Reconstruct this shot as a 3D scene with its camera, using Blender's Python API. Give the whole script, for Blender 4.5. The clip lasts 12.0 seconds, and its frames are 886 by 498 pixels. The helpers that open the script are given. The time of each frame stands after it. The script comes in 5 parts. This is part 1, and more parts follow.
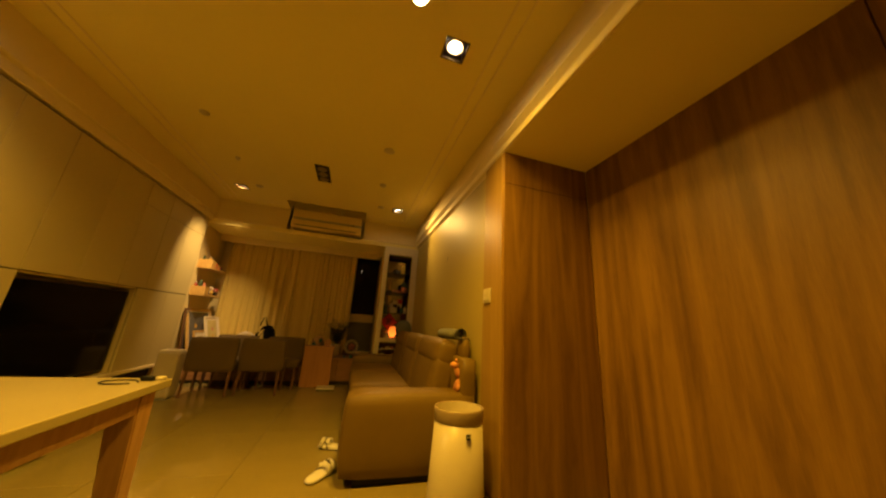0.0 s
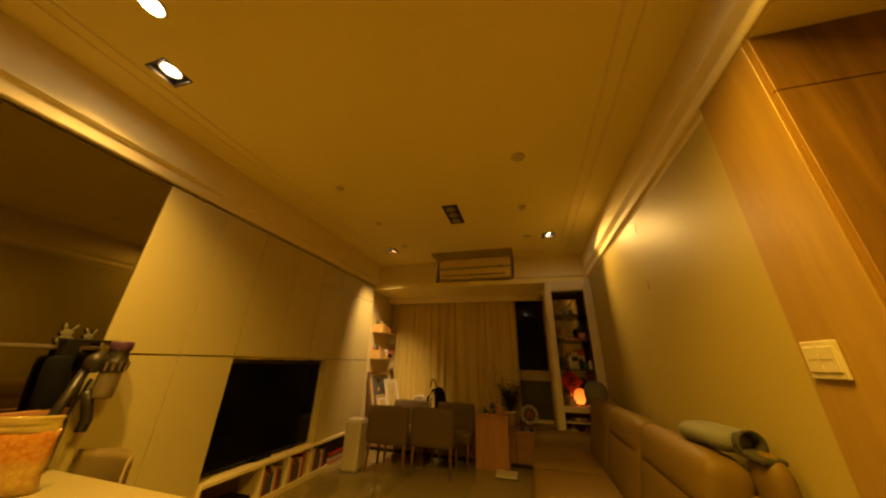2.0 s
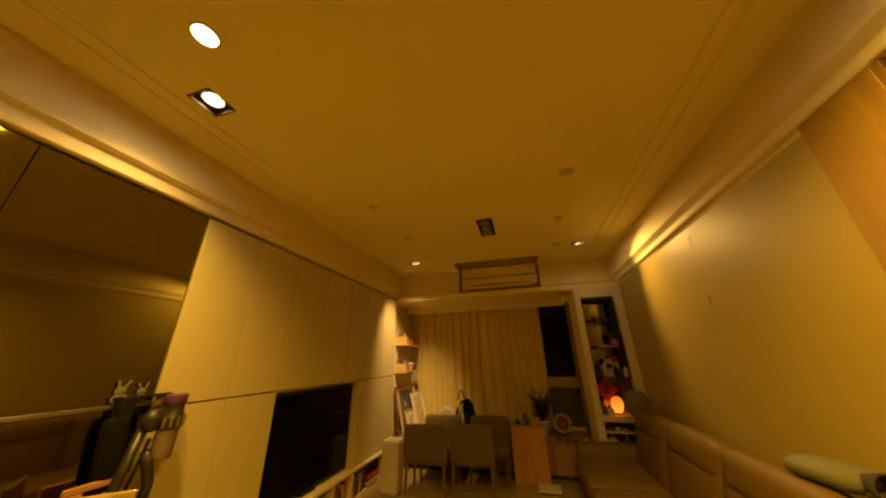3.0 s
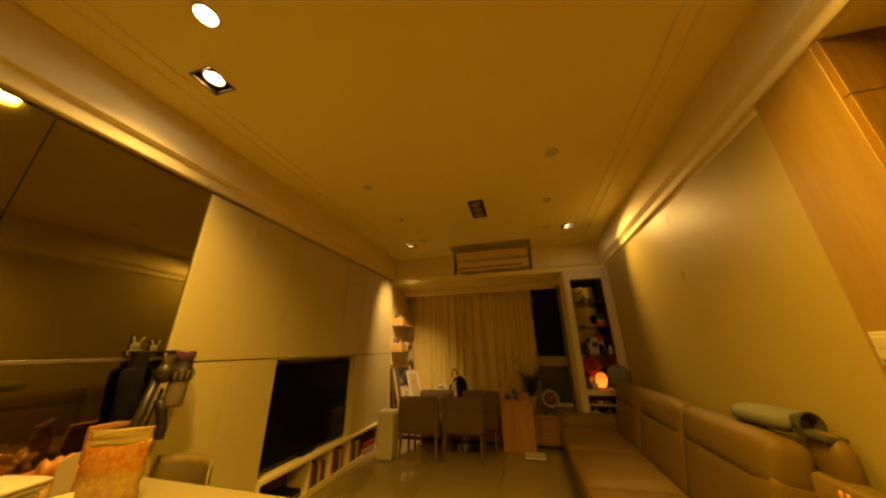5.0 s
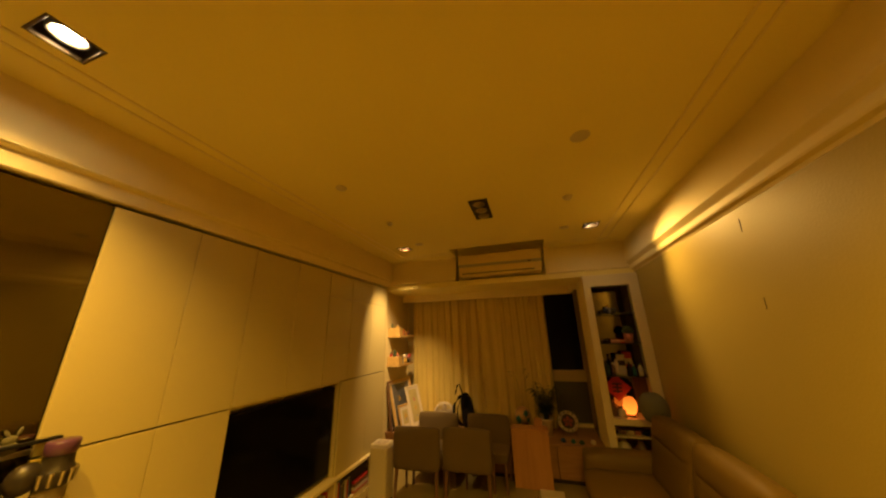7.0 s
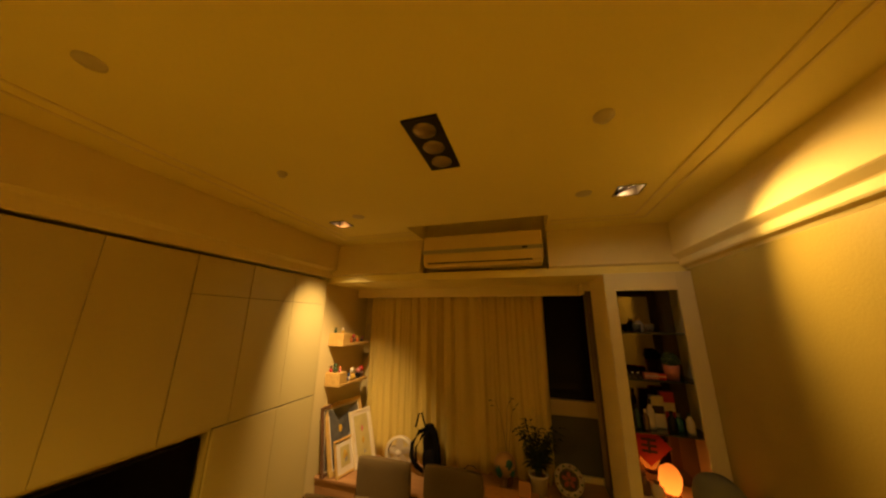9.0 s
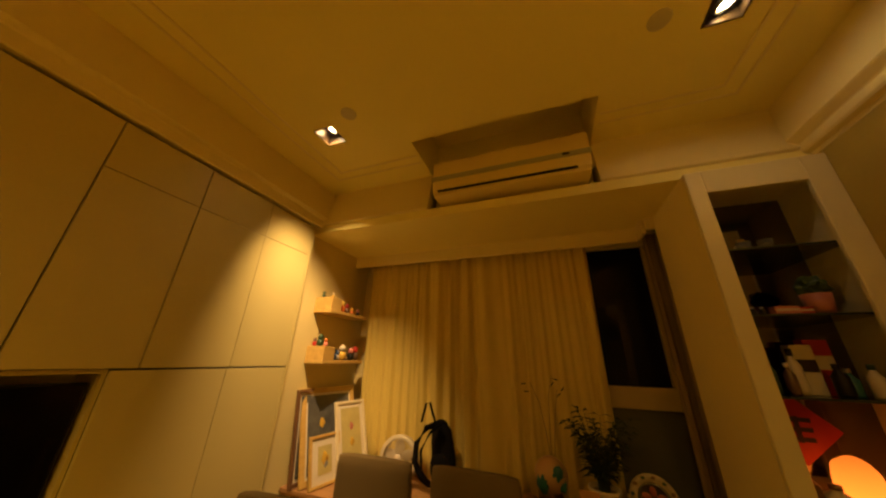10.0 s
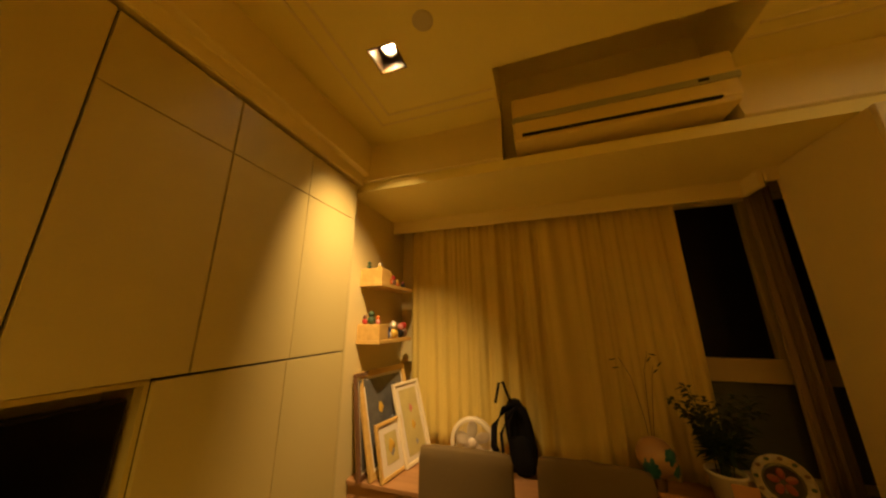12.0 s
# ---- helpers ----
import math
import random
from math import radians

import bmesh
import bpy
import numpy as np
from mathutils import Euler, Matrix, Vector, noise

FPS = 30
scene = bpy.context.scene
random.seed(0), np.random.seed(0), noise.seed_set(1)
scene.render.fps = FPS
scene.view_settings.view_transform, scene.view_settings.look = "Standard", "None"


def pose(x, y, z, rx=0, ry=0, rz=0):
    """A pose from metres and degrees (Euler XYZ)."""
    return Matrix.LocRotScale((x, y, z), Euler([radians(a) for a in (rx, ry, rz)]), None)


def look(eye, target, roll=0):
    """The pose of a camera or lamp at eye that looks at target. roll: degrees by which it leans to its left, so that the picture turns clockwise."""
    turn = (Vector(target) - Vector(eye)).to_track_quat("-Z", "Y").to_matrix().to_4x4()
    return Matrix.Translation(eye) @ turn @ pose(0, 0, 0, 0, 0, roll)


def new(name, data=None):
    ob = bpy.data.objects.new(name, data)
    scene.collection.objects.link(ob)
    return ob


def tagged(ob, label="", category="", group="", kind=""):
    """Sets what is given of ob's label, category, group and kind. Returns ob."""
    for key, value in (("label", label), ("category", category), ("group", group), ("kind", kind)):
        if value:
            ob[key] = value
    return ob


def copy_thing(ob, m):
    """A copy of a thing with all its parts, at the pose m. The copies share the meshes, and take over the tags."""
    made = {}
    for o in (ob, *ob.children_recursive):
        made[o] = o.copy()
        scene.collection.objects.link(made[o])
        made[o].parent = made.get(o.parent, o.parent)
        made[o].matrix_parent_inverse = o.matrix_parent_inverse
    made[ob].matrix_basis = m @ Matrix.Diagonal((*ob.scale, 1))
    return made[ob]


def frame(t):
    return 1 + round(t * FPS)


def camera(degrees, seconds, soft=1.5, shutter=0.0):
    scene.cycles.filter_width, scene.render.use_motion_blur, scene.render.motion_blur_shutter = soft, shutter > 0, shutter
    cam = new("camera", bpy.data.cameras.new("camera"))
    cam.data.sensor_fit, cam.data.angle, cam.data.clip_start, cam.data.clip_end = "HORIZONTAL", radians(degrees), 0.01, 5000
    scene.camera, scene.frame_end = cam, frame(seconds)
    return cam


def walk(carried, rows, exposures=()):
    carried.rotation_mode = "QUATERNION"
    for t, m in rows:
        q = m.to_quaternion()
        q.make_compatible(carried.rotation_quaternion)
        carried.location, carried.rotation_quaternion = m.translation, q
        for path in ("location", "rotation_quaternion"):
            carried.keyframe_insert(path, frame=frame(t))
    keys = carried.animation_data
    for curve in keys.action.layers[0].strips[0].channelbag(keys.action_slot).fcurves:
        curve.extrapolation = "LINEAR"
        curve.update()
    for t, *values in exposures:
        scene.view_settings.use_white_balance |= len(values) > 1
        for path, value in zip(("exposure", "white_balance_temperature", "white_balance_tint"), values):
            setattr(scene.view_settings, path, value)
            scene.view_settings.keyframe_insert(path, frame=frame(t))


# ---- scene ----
cam = camera(114.8, 12.0, soft=2.3)
PATH = [
    (0, (2.51, 1.841, 1.104), (3.054, 3.693, 1.628), 3.7),
    (0.5, (2.914, 1.775, 1.194), (2.697, 3.695, 1.713), 5.0),
    (1, (3.043, 1.957, 1.326), (2.536, 3.81, 1.883), 4.6),
    (1.5, (2.886, 2.374, 2.038), (2.338, 4.184, 2.691), 3.4),
    (2, (2.613, 2.707, 1.331), (2.093, 4.491, 2.071), 1.7),
    (2.5, (2.317, 2.821, 1.159), (1.814, 4.601, 1.919), 0.5),
    (3, (2.165, 2.597, 1.56), (1.675, 4.396, 2.285), -1.1),
    (3.2, (2.267, 2.449, 1.746), (1.727, 4.244, 2.442), -1.4),
    (4.8, (2.247, 2.391, 1.464), (1.752, 4.225, 2.09), -0.9),
    (5, (2.273, 2.538, 1.391), (1.775, 4.358, 2.054), -0.7),
    (5.5, (2.267, 2.77, 1.293), (1.761, 4.575, 1.99), -0.4),
    (6, (2.2, 2.863, 1.5), (1.697, 4.673, 2.188), -0.9),
    (6.5, (2.193, 2.921, 1.975), (1.658, 4.739, 2.616), -1.5),
    (7, (2.237, 3.074, 1.813), (1.688, 4.907, 2.397), -1.4),
    (7.2, (2.222, 3.2, 1.606), (1.692, 5.051, 2.144), -1.5),
    (8.8, (2.306, 4.334, 2.139), (1.761, 6.185, 2.665), 0.6),
    (9, (2.307, 4.454, 2.12), (1.739, 6.308, 2.609), 0.7),
    (9.5, (2.245, 4.866, 1.6), (1.62, 6.692, 2.125), 1.3),
    (10, (2.045, 5.355, 1.409), (1.396, 7.102, 2.134), 1.5),
    (10.5, (1.8, 5.727, 1.966), (1.073, 7.388, 2.809), 2.2),
    (11, (1.556, 5.752, 1.454), (0.657, 7.391, 2.168), 2.8),
    (11.5, (1.385, 5.571, 1.582), (0.54, 7.283, 2.178), 0.3),
    (12, (1.295, 5.515, 1.514), (0.696, 7.358, 2.011), -0.3),
]
walk(cam, [(t, look(eye, target, roll)) for t, eye, target, roll in PATH], [(0, 1.01), (5.0, 1.10), (7.2, 1.17), (9.0, 1.20), (12.0, 1.30)])


# ---------- light ----------
world = bpy.data.worlds.new("night")
scene.world = world
world.use_nodes = True
world.node_tree.nodes["Background"].inputs[0].default_value = (0.010, 0.009, 0.012, 1)
world.node_tree.nodes["Background"].inputs[1].default_value = 0.3

WARM = (1.0, 0.53, 0.035)
PALE = (1.0, 0.57, 0.145)


def spot(name, x, y, z, watts, angle, blend, target=None, radius=0.045, tint=WARM):
    data = bpy.data.lights.new(name, "SPOT")
    data.energy, data.color, data.spot_size, data.spot_blend, data.shadow_soft_size = watts, tint, radians(angle), blend, radius
    ob = new(name, data)
    ob.matrix_world = look((x, y, z), target or (x, y, 0.01))
    return ob


spot("downlight_a", 0.50, 3.46, 3.005, 60, 126, 1.0, tint=PALE)
spot("downlight_b", 0.85, 3.16, 3.005, 90, 142, 1.0)
spot("downlight_c", 2.955, 3.38, 3.005, 72, 132, 1.0)
spot("downlight_d", 2.64, 3.12, 3.005, 112, 158, 1.0)
spot("downlight_e", 0.57, 6.70, 3.098, 150, 63, 1.0, (-0.24, 8.15, -0.28), 0.035, (1.0, 0.61, 0.27))
spot("downlight_f", 3.02, 6.60, 3.005, 50, 82, 0.8, (3.60, 5.40, 1.85), tint=PALE)


# ---------- materials ----------
def mat(name, color, rough=0.5, metal=0.0, vary=0.10, scale=6.0, fine=60.0, bump=0.05, stretch=(1, 1, 1), emit=0.0, coat=0.0, alt=None, clear=0.0, each=0.0, spec=0.5):
    """A surface with variation at two scales and a fine relief."""
    m = bpy.data.materials.new(name)
    m.use_nodes = True
    nt = m.node_tree
    b = nt.nodes["Principled BSDF"]
    b.inputs["Roughness"].default_value, b.inputs["Metallic"].default_value = rough, metal
    b.inputs["Specular IOR Level"].default_value = spec
    b.inputs["Coat Weight"].default_value = coat
    b.inputs["Transmission Weight"].default_value = clear
    geo = nt.nodes.new("ShaderNodeNewGeometry")
    mp = nt.nodes.new("ShaderNodeMapping")
    mp.inputs["Scale"].default_value = stretch
    nt.links.new(geo.outputs["Position"], mp.inputs["Vector"])
    n1, n2 = nt.nodes.new("ShaderNodeTexNoise"), nt.nodes.new("ShaderNodeTexNoise")
    n1.inputs["Scale"].default_value, n1.inputs["Detail"].default_value = scale, 4
    n2.inputs["Scale"].default_value, n2.inputs["Detail"].default_value = fine, 3
    for n in (n1, n2):
        nt.links.new(mp.outputs[0], n.inputs["Vector"])
    mix = nt.nodes.new("ShaderNodeMix")
    mix.data_type = "RGBA"
    dark = alt or tuple(c * (1 - 2.2 * vary) for c in color)
    light = tuple(min(0.95, c * (1 + vary)) for c in color)
    mix.inputs[6].default_value, mix.inputs[7].default_value = (*dark, 1), (*light, 1)
    add = nt.nodes.new("ShaderNodeMath")
    add.operation = "MULTIPLY_ADD"
    add.inputs[1].default_value, add.inputs[2].default_value = 0.35, 0.0
    nt.links.new(n2.outputs[0], add.inputs[0])
    sm = nt.nodes.new("ShaderNodeMath")
    sm.operation = "MULTIPLY_ADD"
    sm.inputs[1].default_value = 0.8
    nt.links.new(n1.outputs[0], sm.inputs[0])
    nt.links.new(add.outputs[0], sm.inputs[2])
    nt.links.new(sm.outputs[0], mix.inputs[0])
    out = mix.outputs[2]
    if each:
        info = nt.nodes.new("ShaderNodeObjectInfo")
        hsv = nt.nodes.new("ShaderNodeHueSaturation")
        mr = nt.nodes.new("ShaderNodeMapRange")
        mr.inputs[3].default_value, mr.inputs[4].default_value = 1 - each, 1 + each
        nt.links.new(info.outputs["Random"], mr.inputs[0])
        nt.links.new(mr.outputs[0], hsv.inputs["Value"])
        nt.links.new(out, hsv.inputs["Color"])
        out = hsv.outputs[0]
    nt.links.new(out, b.inputs["Base Color"])
    rr = nt.nodes.new("ShaderNodeMapRange")
    rr.inputs[3].default_value, rr.inputs[4].default_value = max(0.02, rough * 0.85), min(1, rough * 1.15)
    nt.links.new(n1.outputs[0], rr.inputs[0])
    nt.links.new(rr.outputs[0], b.inputs["Roughness"])
    if bump:
        bp = nt.nodes.new("ShaderNodeBump")
        bp.inputs["Strength"].default_value, bp.inputs["Distance"].default_value = bump, 0.01
        nt.links.new(n2.outputs[0], bp.inputs["Height"])
        nt.links.new(bp.outputs[0], b.inputs["Normal"])
    if emit:
        b.inputs["Emission Color"].default_value = (*color, 1)
        b.inputs["Emission Strength"].default_value = emit
    return m


def wood_mat(name, light, dark, rough=0.45, up=True, wide=7.0, soft=False):
    """Veneer with long grain, cathedral figure and fine pores."""
    m = bpy.data.materials.new(name)
    m.use_nodes = True
    nt = m.node_tree
    b = nt.nodes["Principled BSDF"]
    geo = nt.nodes.new("ShaderNodeNewGeometry")
    mp = nt.nodes.new("ShaderNodeMapping")
    mp.inputs["Scale"].default_value = (1, 1, 0.085) if up else (0.10, 1, 1) if up is None else (1, 0.10, 1)
    nt.links.new(geo.outputs["Position"], mp.inputs["Vector"])
    big, grain, pore = (nt.nodes.new("ShaderNodeTexNoise") for _ in range(3))
    for n, s, d, dist in ((big, wide, 3.5, 2.6 if soft else 1.9), (grain, 22.0 if soft else 34.0, 4, 0.5), (pore, 170.0, 2, 0.0)):
        n.inputs["Scale"].default_value, n.inputs["Detail"].default_value, n.inputs["Distortion"].default_value = s, d, dist
        nt.links.new(mp.outputs[0], n.inputs["Vector"])
    a = nt.nodes.new("ShaderNodeMix")
    a.inputs[0].default_value = 0.34 if soft else 0.40
    nt.links.new(big.outputs[0], a.inputs[2])
    nt.links.new(grain.outputs[0], a.inputs[3])
    c = nt.nodes.new("ShaderNodeMix")
    c.inputs[0].default_value = 0.14
    nt.links.new(a.outputs[0], c.inputs[2])
    nt.links.new(pore.outputs[0], c.inputs[3])
    long = nt.nodes.new("ShaderNodeMapping")
    long.inputs["Scale"].default_value = (1, 1, 0.008) if up else (0.008, 1, 1) if up is None else (1, 0.008, 1)
    nt.links.new(geo.outputs["Position"], long.inputs["Vector"])
    streak = nt.nodes.new("ShaderNodeTexNoise")
    streak.inputs["Scale"].default_value, streak.inputs["Detail"].default_value = wide * 2.6, 2
    nt.links.new(long.outputs[0], streak.inputs["Vector"])
    c2 = nt.nodes.new("ShaderNodeMix")
    c2.inputs[0].default_value = 0.22 if soft else 0.26
    nt.links.new(c.outputs[0], c2.inputs[2])
    nt.links.new(streak.outputs[0], c2.inputs[3])
    c = c2
    ramp = nt.nodes.new("ShaderNodeValToRGB")
    ramp.color_ramp.elements[0].position, ramp.color_ramp.elements[0].color = 0.36 if soft else 0.38, (*dark, 1)
    ramp.color_ramp.elements[1].position, ramp.color_ramp.elements[1].color = 0.60, (*light, 1)
    nt.links.new(c.outputs[0], ramp.inputs[0])
    nt.links.new(ramp.outputs[0], b.inputs["Base Color"])
    b.inputs["Roughness"].default_value = rough
    bp = nt.nodes.new("ShaderNodeBump")
    bp.inputs["Strength"].default_value, bp.inputs["Distance"].default_value = 0.12, 0.004
    nt.links.new(c.outputs[0], bp.inputs["Height"])
    nt.links.new(bp.outputs[0], b.inputs["Normal"])
    return m


M_CEIL = mat("ceiling_paint", (0.90, 0.79, 0.30), 0.85, vary=0.02, scale=1.5, fine=90, bump=0.03)
M_TRIM = mat("trim_paint", (0.84, 0.72, 0.36), 0.6, vary=0.02, scale=2, fine=80, bump=0.02)
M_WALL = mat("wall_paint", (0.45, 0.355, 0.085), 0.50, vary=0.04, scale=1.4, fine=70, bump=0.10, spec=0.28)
M_RECESS = mat("recess_paint", (0.74, 0.63, 0.28), 0.7, vary=0.04, scale=2, fine=70, bump=0.06)
M_PANEL = mat("cream_laminate", (0.60, 0.515, 0.21), 0.40, vary=0.025, scale=1.2, fine=120, bump=0.015, each=0.02)
M_GAP = mat("dark_gap", (0.03, 0.022, 0.015), 0.9, vary=0.1)
M_TILE = mat("polished_tile", (0.275, 0.215, 0.06), 0.07, vary=0.06, scale=3, fine=25, bump=0.008, each=0.03)
M_GROUT = mat("grout", (0.30, 0.25, 0.18), 0.9, vary=0.1)
M_WOOD = wood_mat("wall_veneer", (0.32, 0.172, 0.022), (0.140, 0.066, 0.007), 0.5, True, 4.2, soft=True)
M_EDGE = wood_mat("edge_veneer", (0.40, 0.25, 0.045), (0.31, 0.185, 0.030), 0.42, True, 5.0)
M_TWOOD = wood_mat("table_wood", (0.50, 0.30, 0.14), (0.34, 0.18, 0.07), 0.45, True, 9.0)
M_SHELF = wood_mat("shelf_wood", (0.66, 0.45, 0.13), (0.52, 0.33, 0.085), 0.4, False, 8.0)
M_BENCH = wood_mat("bench_wood", (0.42, 0.23, 0.09), (0.30, 0.15, 0.055), 0.4, None, 8.0)
M_WHITE = mat("white_lacquer", (0.76, 0.68, 0.45), 0.3, vary=0.02, scale=3, bump=0.01)
M_PLASTIC = mat("white_plastic", (0.60, 0.53, 0.35), 0.35, vary=0.03, scale=5, bump=0.01)
M_GREYPL = mat("grey_plastic", (0.30, 0.31, 0.30), 0.3, vary=0.05, scale=5, bump=0.01)
M_BLACK = mat("black_plastic", (0.010, 0.009, 0.008), 0.4, vary=0.2, scale=8, bump=0.02, spec=0.25)
M_SCREEN = mat("screen_glass", (0.003, 0.003, 0.003), 0.12, vary=0.05, scale=2, bump=0, spec=0.2)
M_SMOKE = mat("smoked_mirror", (0.30, 0.265, 0.10), 0.05, metal=1.0, vary=0.12, scale=0.9, fine=8, bump=0.004)
M_DARKMIR = mat("dark_mirror", (0.22, 0.19, 0.13), 0.06, metal=1.0, vary=0.06, scale=2, bump=0)
M_STEEL = mat("brushed_steel", (0.55, 0.52, 0.46), 0.3, metal=1.0, vary=0.06, scale=5, fine=120)
M_LAMP = mat("lamp_glow", (1.0, 0.80, 0.50), 0.4, vary=0.0, bump=0, emit=30.0)
M_LENS = mat("lamp_lens", (1.0, 0.72, 0.34), 0.3, vary=0.0, bump=0, emit=0.8)
M_HOUSING = mat("bronze_housing", (0.06, 0.036, 0.014), 0.4, metal=0.5, vary=0.1, scale=30)
M_ACBODY = mat("ac_plastic", (0.84, 0.68, 0.26), 0.4, vary=0.02, scale=3, bump=0.01)
M_ACBAND = mat("ac_grey_band", (0.42, 0.41, 0.30), 0.3, vary=0.04, scale=5, bump=0.01)
M_WINBAR = mat("window_bar_paint", (0.50, 0.38, 0.13), 0.5, vary=0.05, scale=4)
M_LAMPDIM = mat("lamp_unlit", (0.30, 0.24, 0.14), 0.3, metal=0.6, vary=0.05, scale=40)
M_LEATHER = mat("tan_leather", (0.160, 0.098, 0.010), 0.55, vary=0.09, scale=4, fine=180, bump=0.14, spec=0.35)
M_FABRIC = mat("taupe_fabric", (0.140, 0.094, 0.028), 0.85, vary=0.10, scale=5, fine=300, bump=0.25)
M_CLEG = wood_mat("dark_leg_wood", (0.20, 0.10, 0.045), (0.12, 0.06, 0.025), 0.4, True, 12.0)
M_CURTAIN = mat("curtain_cloth", (0.67, 0.525, 0.125), 0.9, vary=0.05, scale=3, fine=260, bump=0.18)
M_CURTAIN2 = mat("brown_curtain_cloth", (0.34, 0.24, 0.12), 0.9, vary=0.10, scale=3, fine=240, bump=0.18)
M_TABLE = mat("table_white", (0.39, 0.33, 0.165), 0.25, vary=0.03, scale=3, fine=60, bump=0.012)
M_GLASS = mat("window_glass", (0.008, 0.008, 0.009), 0.05, vary=0.0, bump=0, spec=0.15)
M_LOWGLASS = mat("frosted_lower_glass", (0.10, 0.10, 0.075), 0.25, vary=0.08, scale=2, bump=0.01)
M_NIGHT = mat("night", (0.006, 0.006, 0.008), 1.0, vary=0.3, scale=0.5, bump=0)
M_CITY = mat("city_light", (1.0, 0.85, 0.6), 0.5, vary=0.0, bump=0, emit=6.0)


# ---------- mesh helpers ----------
def thing(name, x, y, z, label, category, group="", kind=""):
    ob = new(name)
    ob.empty_display_size = 0.1
    ob.location = (x, y, z)
    return tagged(ob, label, category, group, kind)


def mesh_ob(name, bm, material, smooth=False):
    me = bpy.data.meshes.new(name)
    bm.normal_update()
    bm.to_mesh(me)
    bm.free()
    me.materials.append(material)
    if smooth:
        me.polygons.foreach_set("use_smooth", [True] * len(me.polygons))
    return new(name, me)


def part(name, bm, material, parent, label="", smooth=False):
    """One mesh, made in world places, under a thing or under a part."""
    ob = mesh_ob(name, bm, material, smooth)
    ob.parent = parent
    top = parent
    while top.parent:
        top = top.parent
    ob.matrix_parent_inverse = Matrix.Translation(top.location).inverted() if parent is top else Matrix.Identity(4)
    if parent is not top:
        ob.matrix_parent_inverse = Matrix.Identity(4)
    return tagged(ob, label)


def solo(name, bm, material, label, category="", group="", kind="", smooth=False):
    return tagged(mesh_ob(name, bm, material, smooth), label, category, group, kind)


def box(x0, x1, y0, y1, z0, z1, bevel=0.0, seg=1, bm=None):
    bm = bm or bmesh.new()
    made = bmesh.ops.create_cube(bm, size=1.0, matrix=Matrix.Translation(((x0 + x1) / 2, (y0 + y1) / 2, (z0 + z1) / 2)) @ Matrix.Diagonal((x1 - x0, y1 - y0, z1 - z0, 1)))
    if bevel:
        edges = list({e for v in made["verts"] for e in v.link_edges})
        bmesh.ops.bevel(bm, geom=edges, offset=bevel, segments=seg, profile=0.5, affect="EDGES")
    return bm


def lathe(profile, n=28, m=None, bm=None):
    """A body turned from (radius, height) pairs round z."""
    bm = bm or bmesh.new()
    m = m or Matrix.Identity(4)
    rings = []
    for r, z in profile:
        if r < 1e-5:
            rings.append([bm.verts.new(m @ Vector((0, 0, z)))])
        else:
            rings.append([bm.verts.new(m @ Vector((r * math.cos(2 * math.pi * k / n), r * math.sin(2 * math.pi * k / n), z))) for k in range(n)])
    for a, b in zip(rings, rings[1:]):
        for k in range(n):
            j = (k + 1) % n
            if len(a) == 1 and len(b) > 1:
                bm.faces.new((a[0], b[k], b[j]))
            elif len(b) == 1 and len(a) > 1:
                bm.faces.new((a[k], a[j], b[0]))
            elif len(a) > 1:
                bm.faces.new((a[k], a[j], b[j], b[k]))
    bmesh.ops.recalc_face_normals(bm, faces=bm.faces[:])
    return bm


def tube(points, r, n=8, bm=None, taper=1.0):
    """A rod along points."""
    bm = bm or bmesh.new()
    pts = [Vector(p) for p in points]
    rings = []
    for i, p in enumerate(pts):
        d = (pts[min(i + 1, len(pts) - 1)] - pts[max(i - 1, 0)]).normalized()
        u = d.cross(Vector((0, 0, 1)) if abs(d.z) < 0.9 else Vector((1, 0, 0))).normalized()
        v = d.cross(u)
        rr = r * (1 + (taper - 1) * i / max(1, len(pts) - 1))
        rings.append([bm.verts.new(p + rr * (math.cos(2 * math.pi * k / n) * u + math.sin(2 * math.pi * k / n) * v)) for k in range(n)])
    for a, b in zip(rings, rings[1:]):
        for k in range(n):
            bm.faces.new((a[k], a[(k + 1) % n], b[(k + 1) % n], b[k]))
    bm.faces.new(rings[0][::-1])
    bm.faces.new(rings[-1])
    bmesh.ops.recalc_face_normals(bm, faces=bm.faces[:])
    return bm


def blob(x, y, z, rx, ry, rz, n=3, bm=None, wob=0.0, m=None, power=2.0):
    """A rounded body; power over 2 makes it fuller, like a cushion."""
    bm = bm or bmesh.new()
    made = bmesh.ops.create_icosphere(bm, subdivisions=n, radius=1.0)
    for v in made["verts"]:
        p = v.co.normalized()
        s = (abs(p.x) ** power + abs(p.y) ** power + abs(p.z) ** power) ** (-1 / power)
        if wob:
            s *= 1 + wob * noise.noise(p * 2.3 + Vector((x, y, z)))
        q = Vector((p.x * s * rx, p.y * s * ry, p.z * s * rz))
        v.co = Vector((x, y, z)) + ((m.to_3x3() @ q) if m else q)
    return bm


def move(bm, m):
    bmesh.ops.transform(bm, matrix=m, verts=bm.verts[:])
    return bm


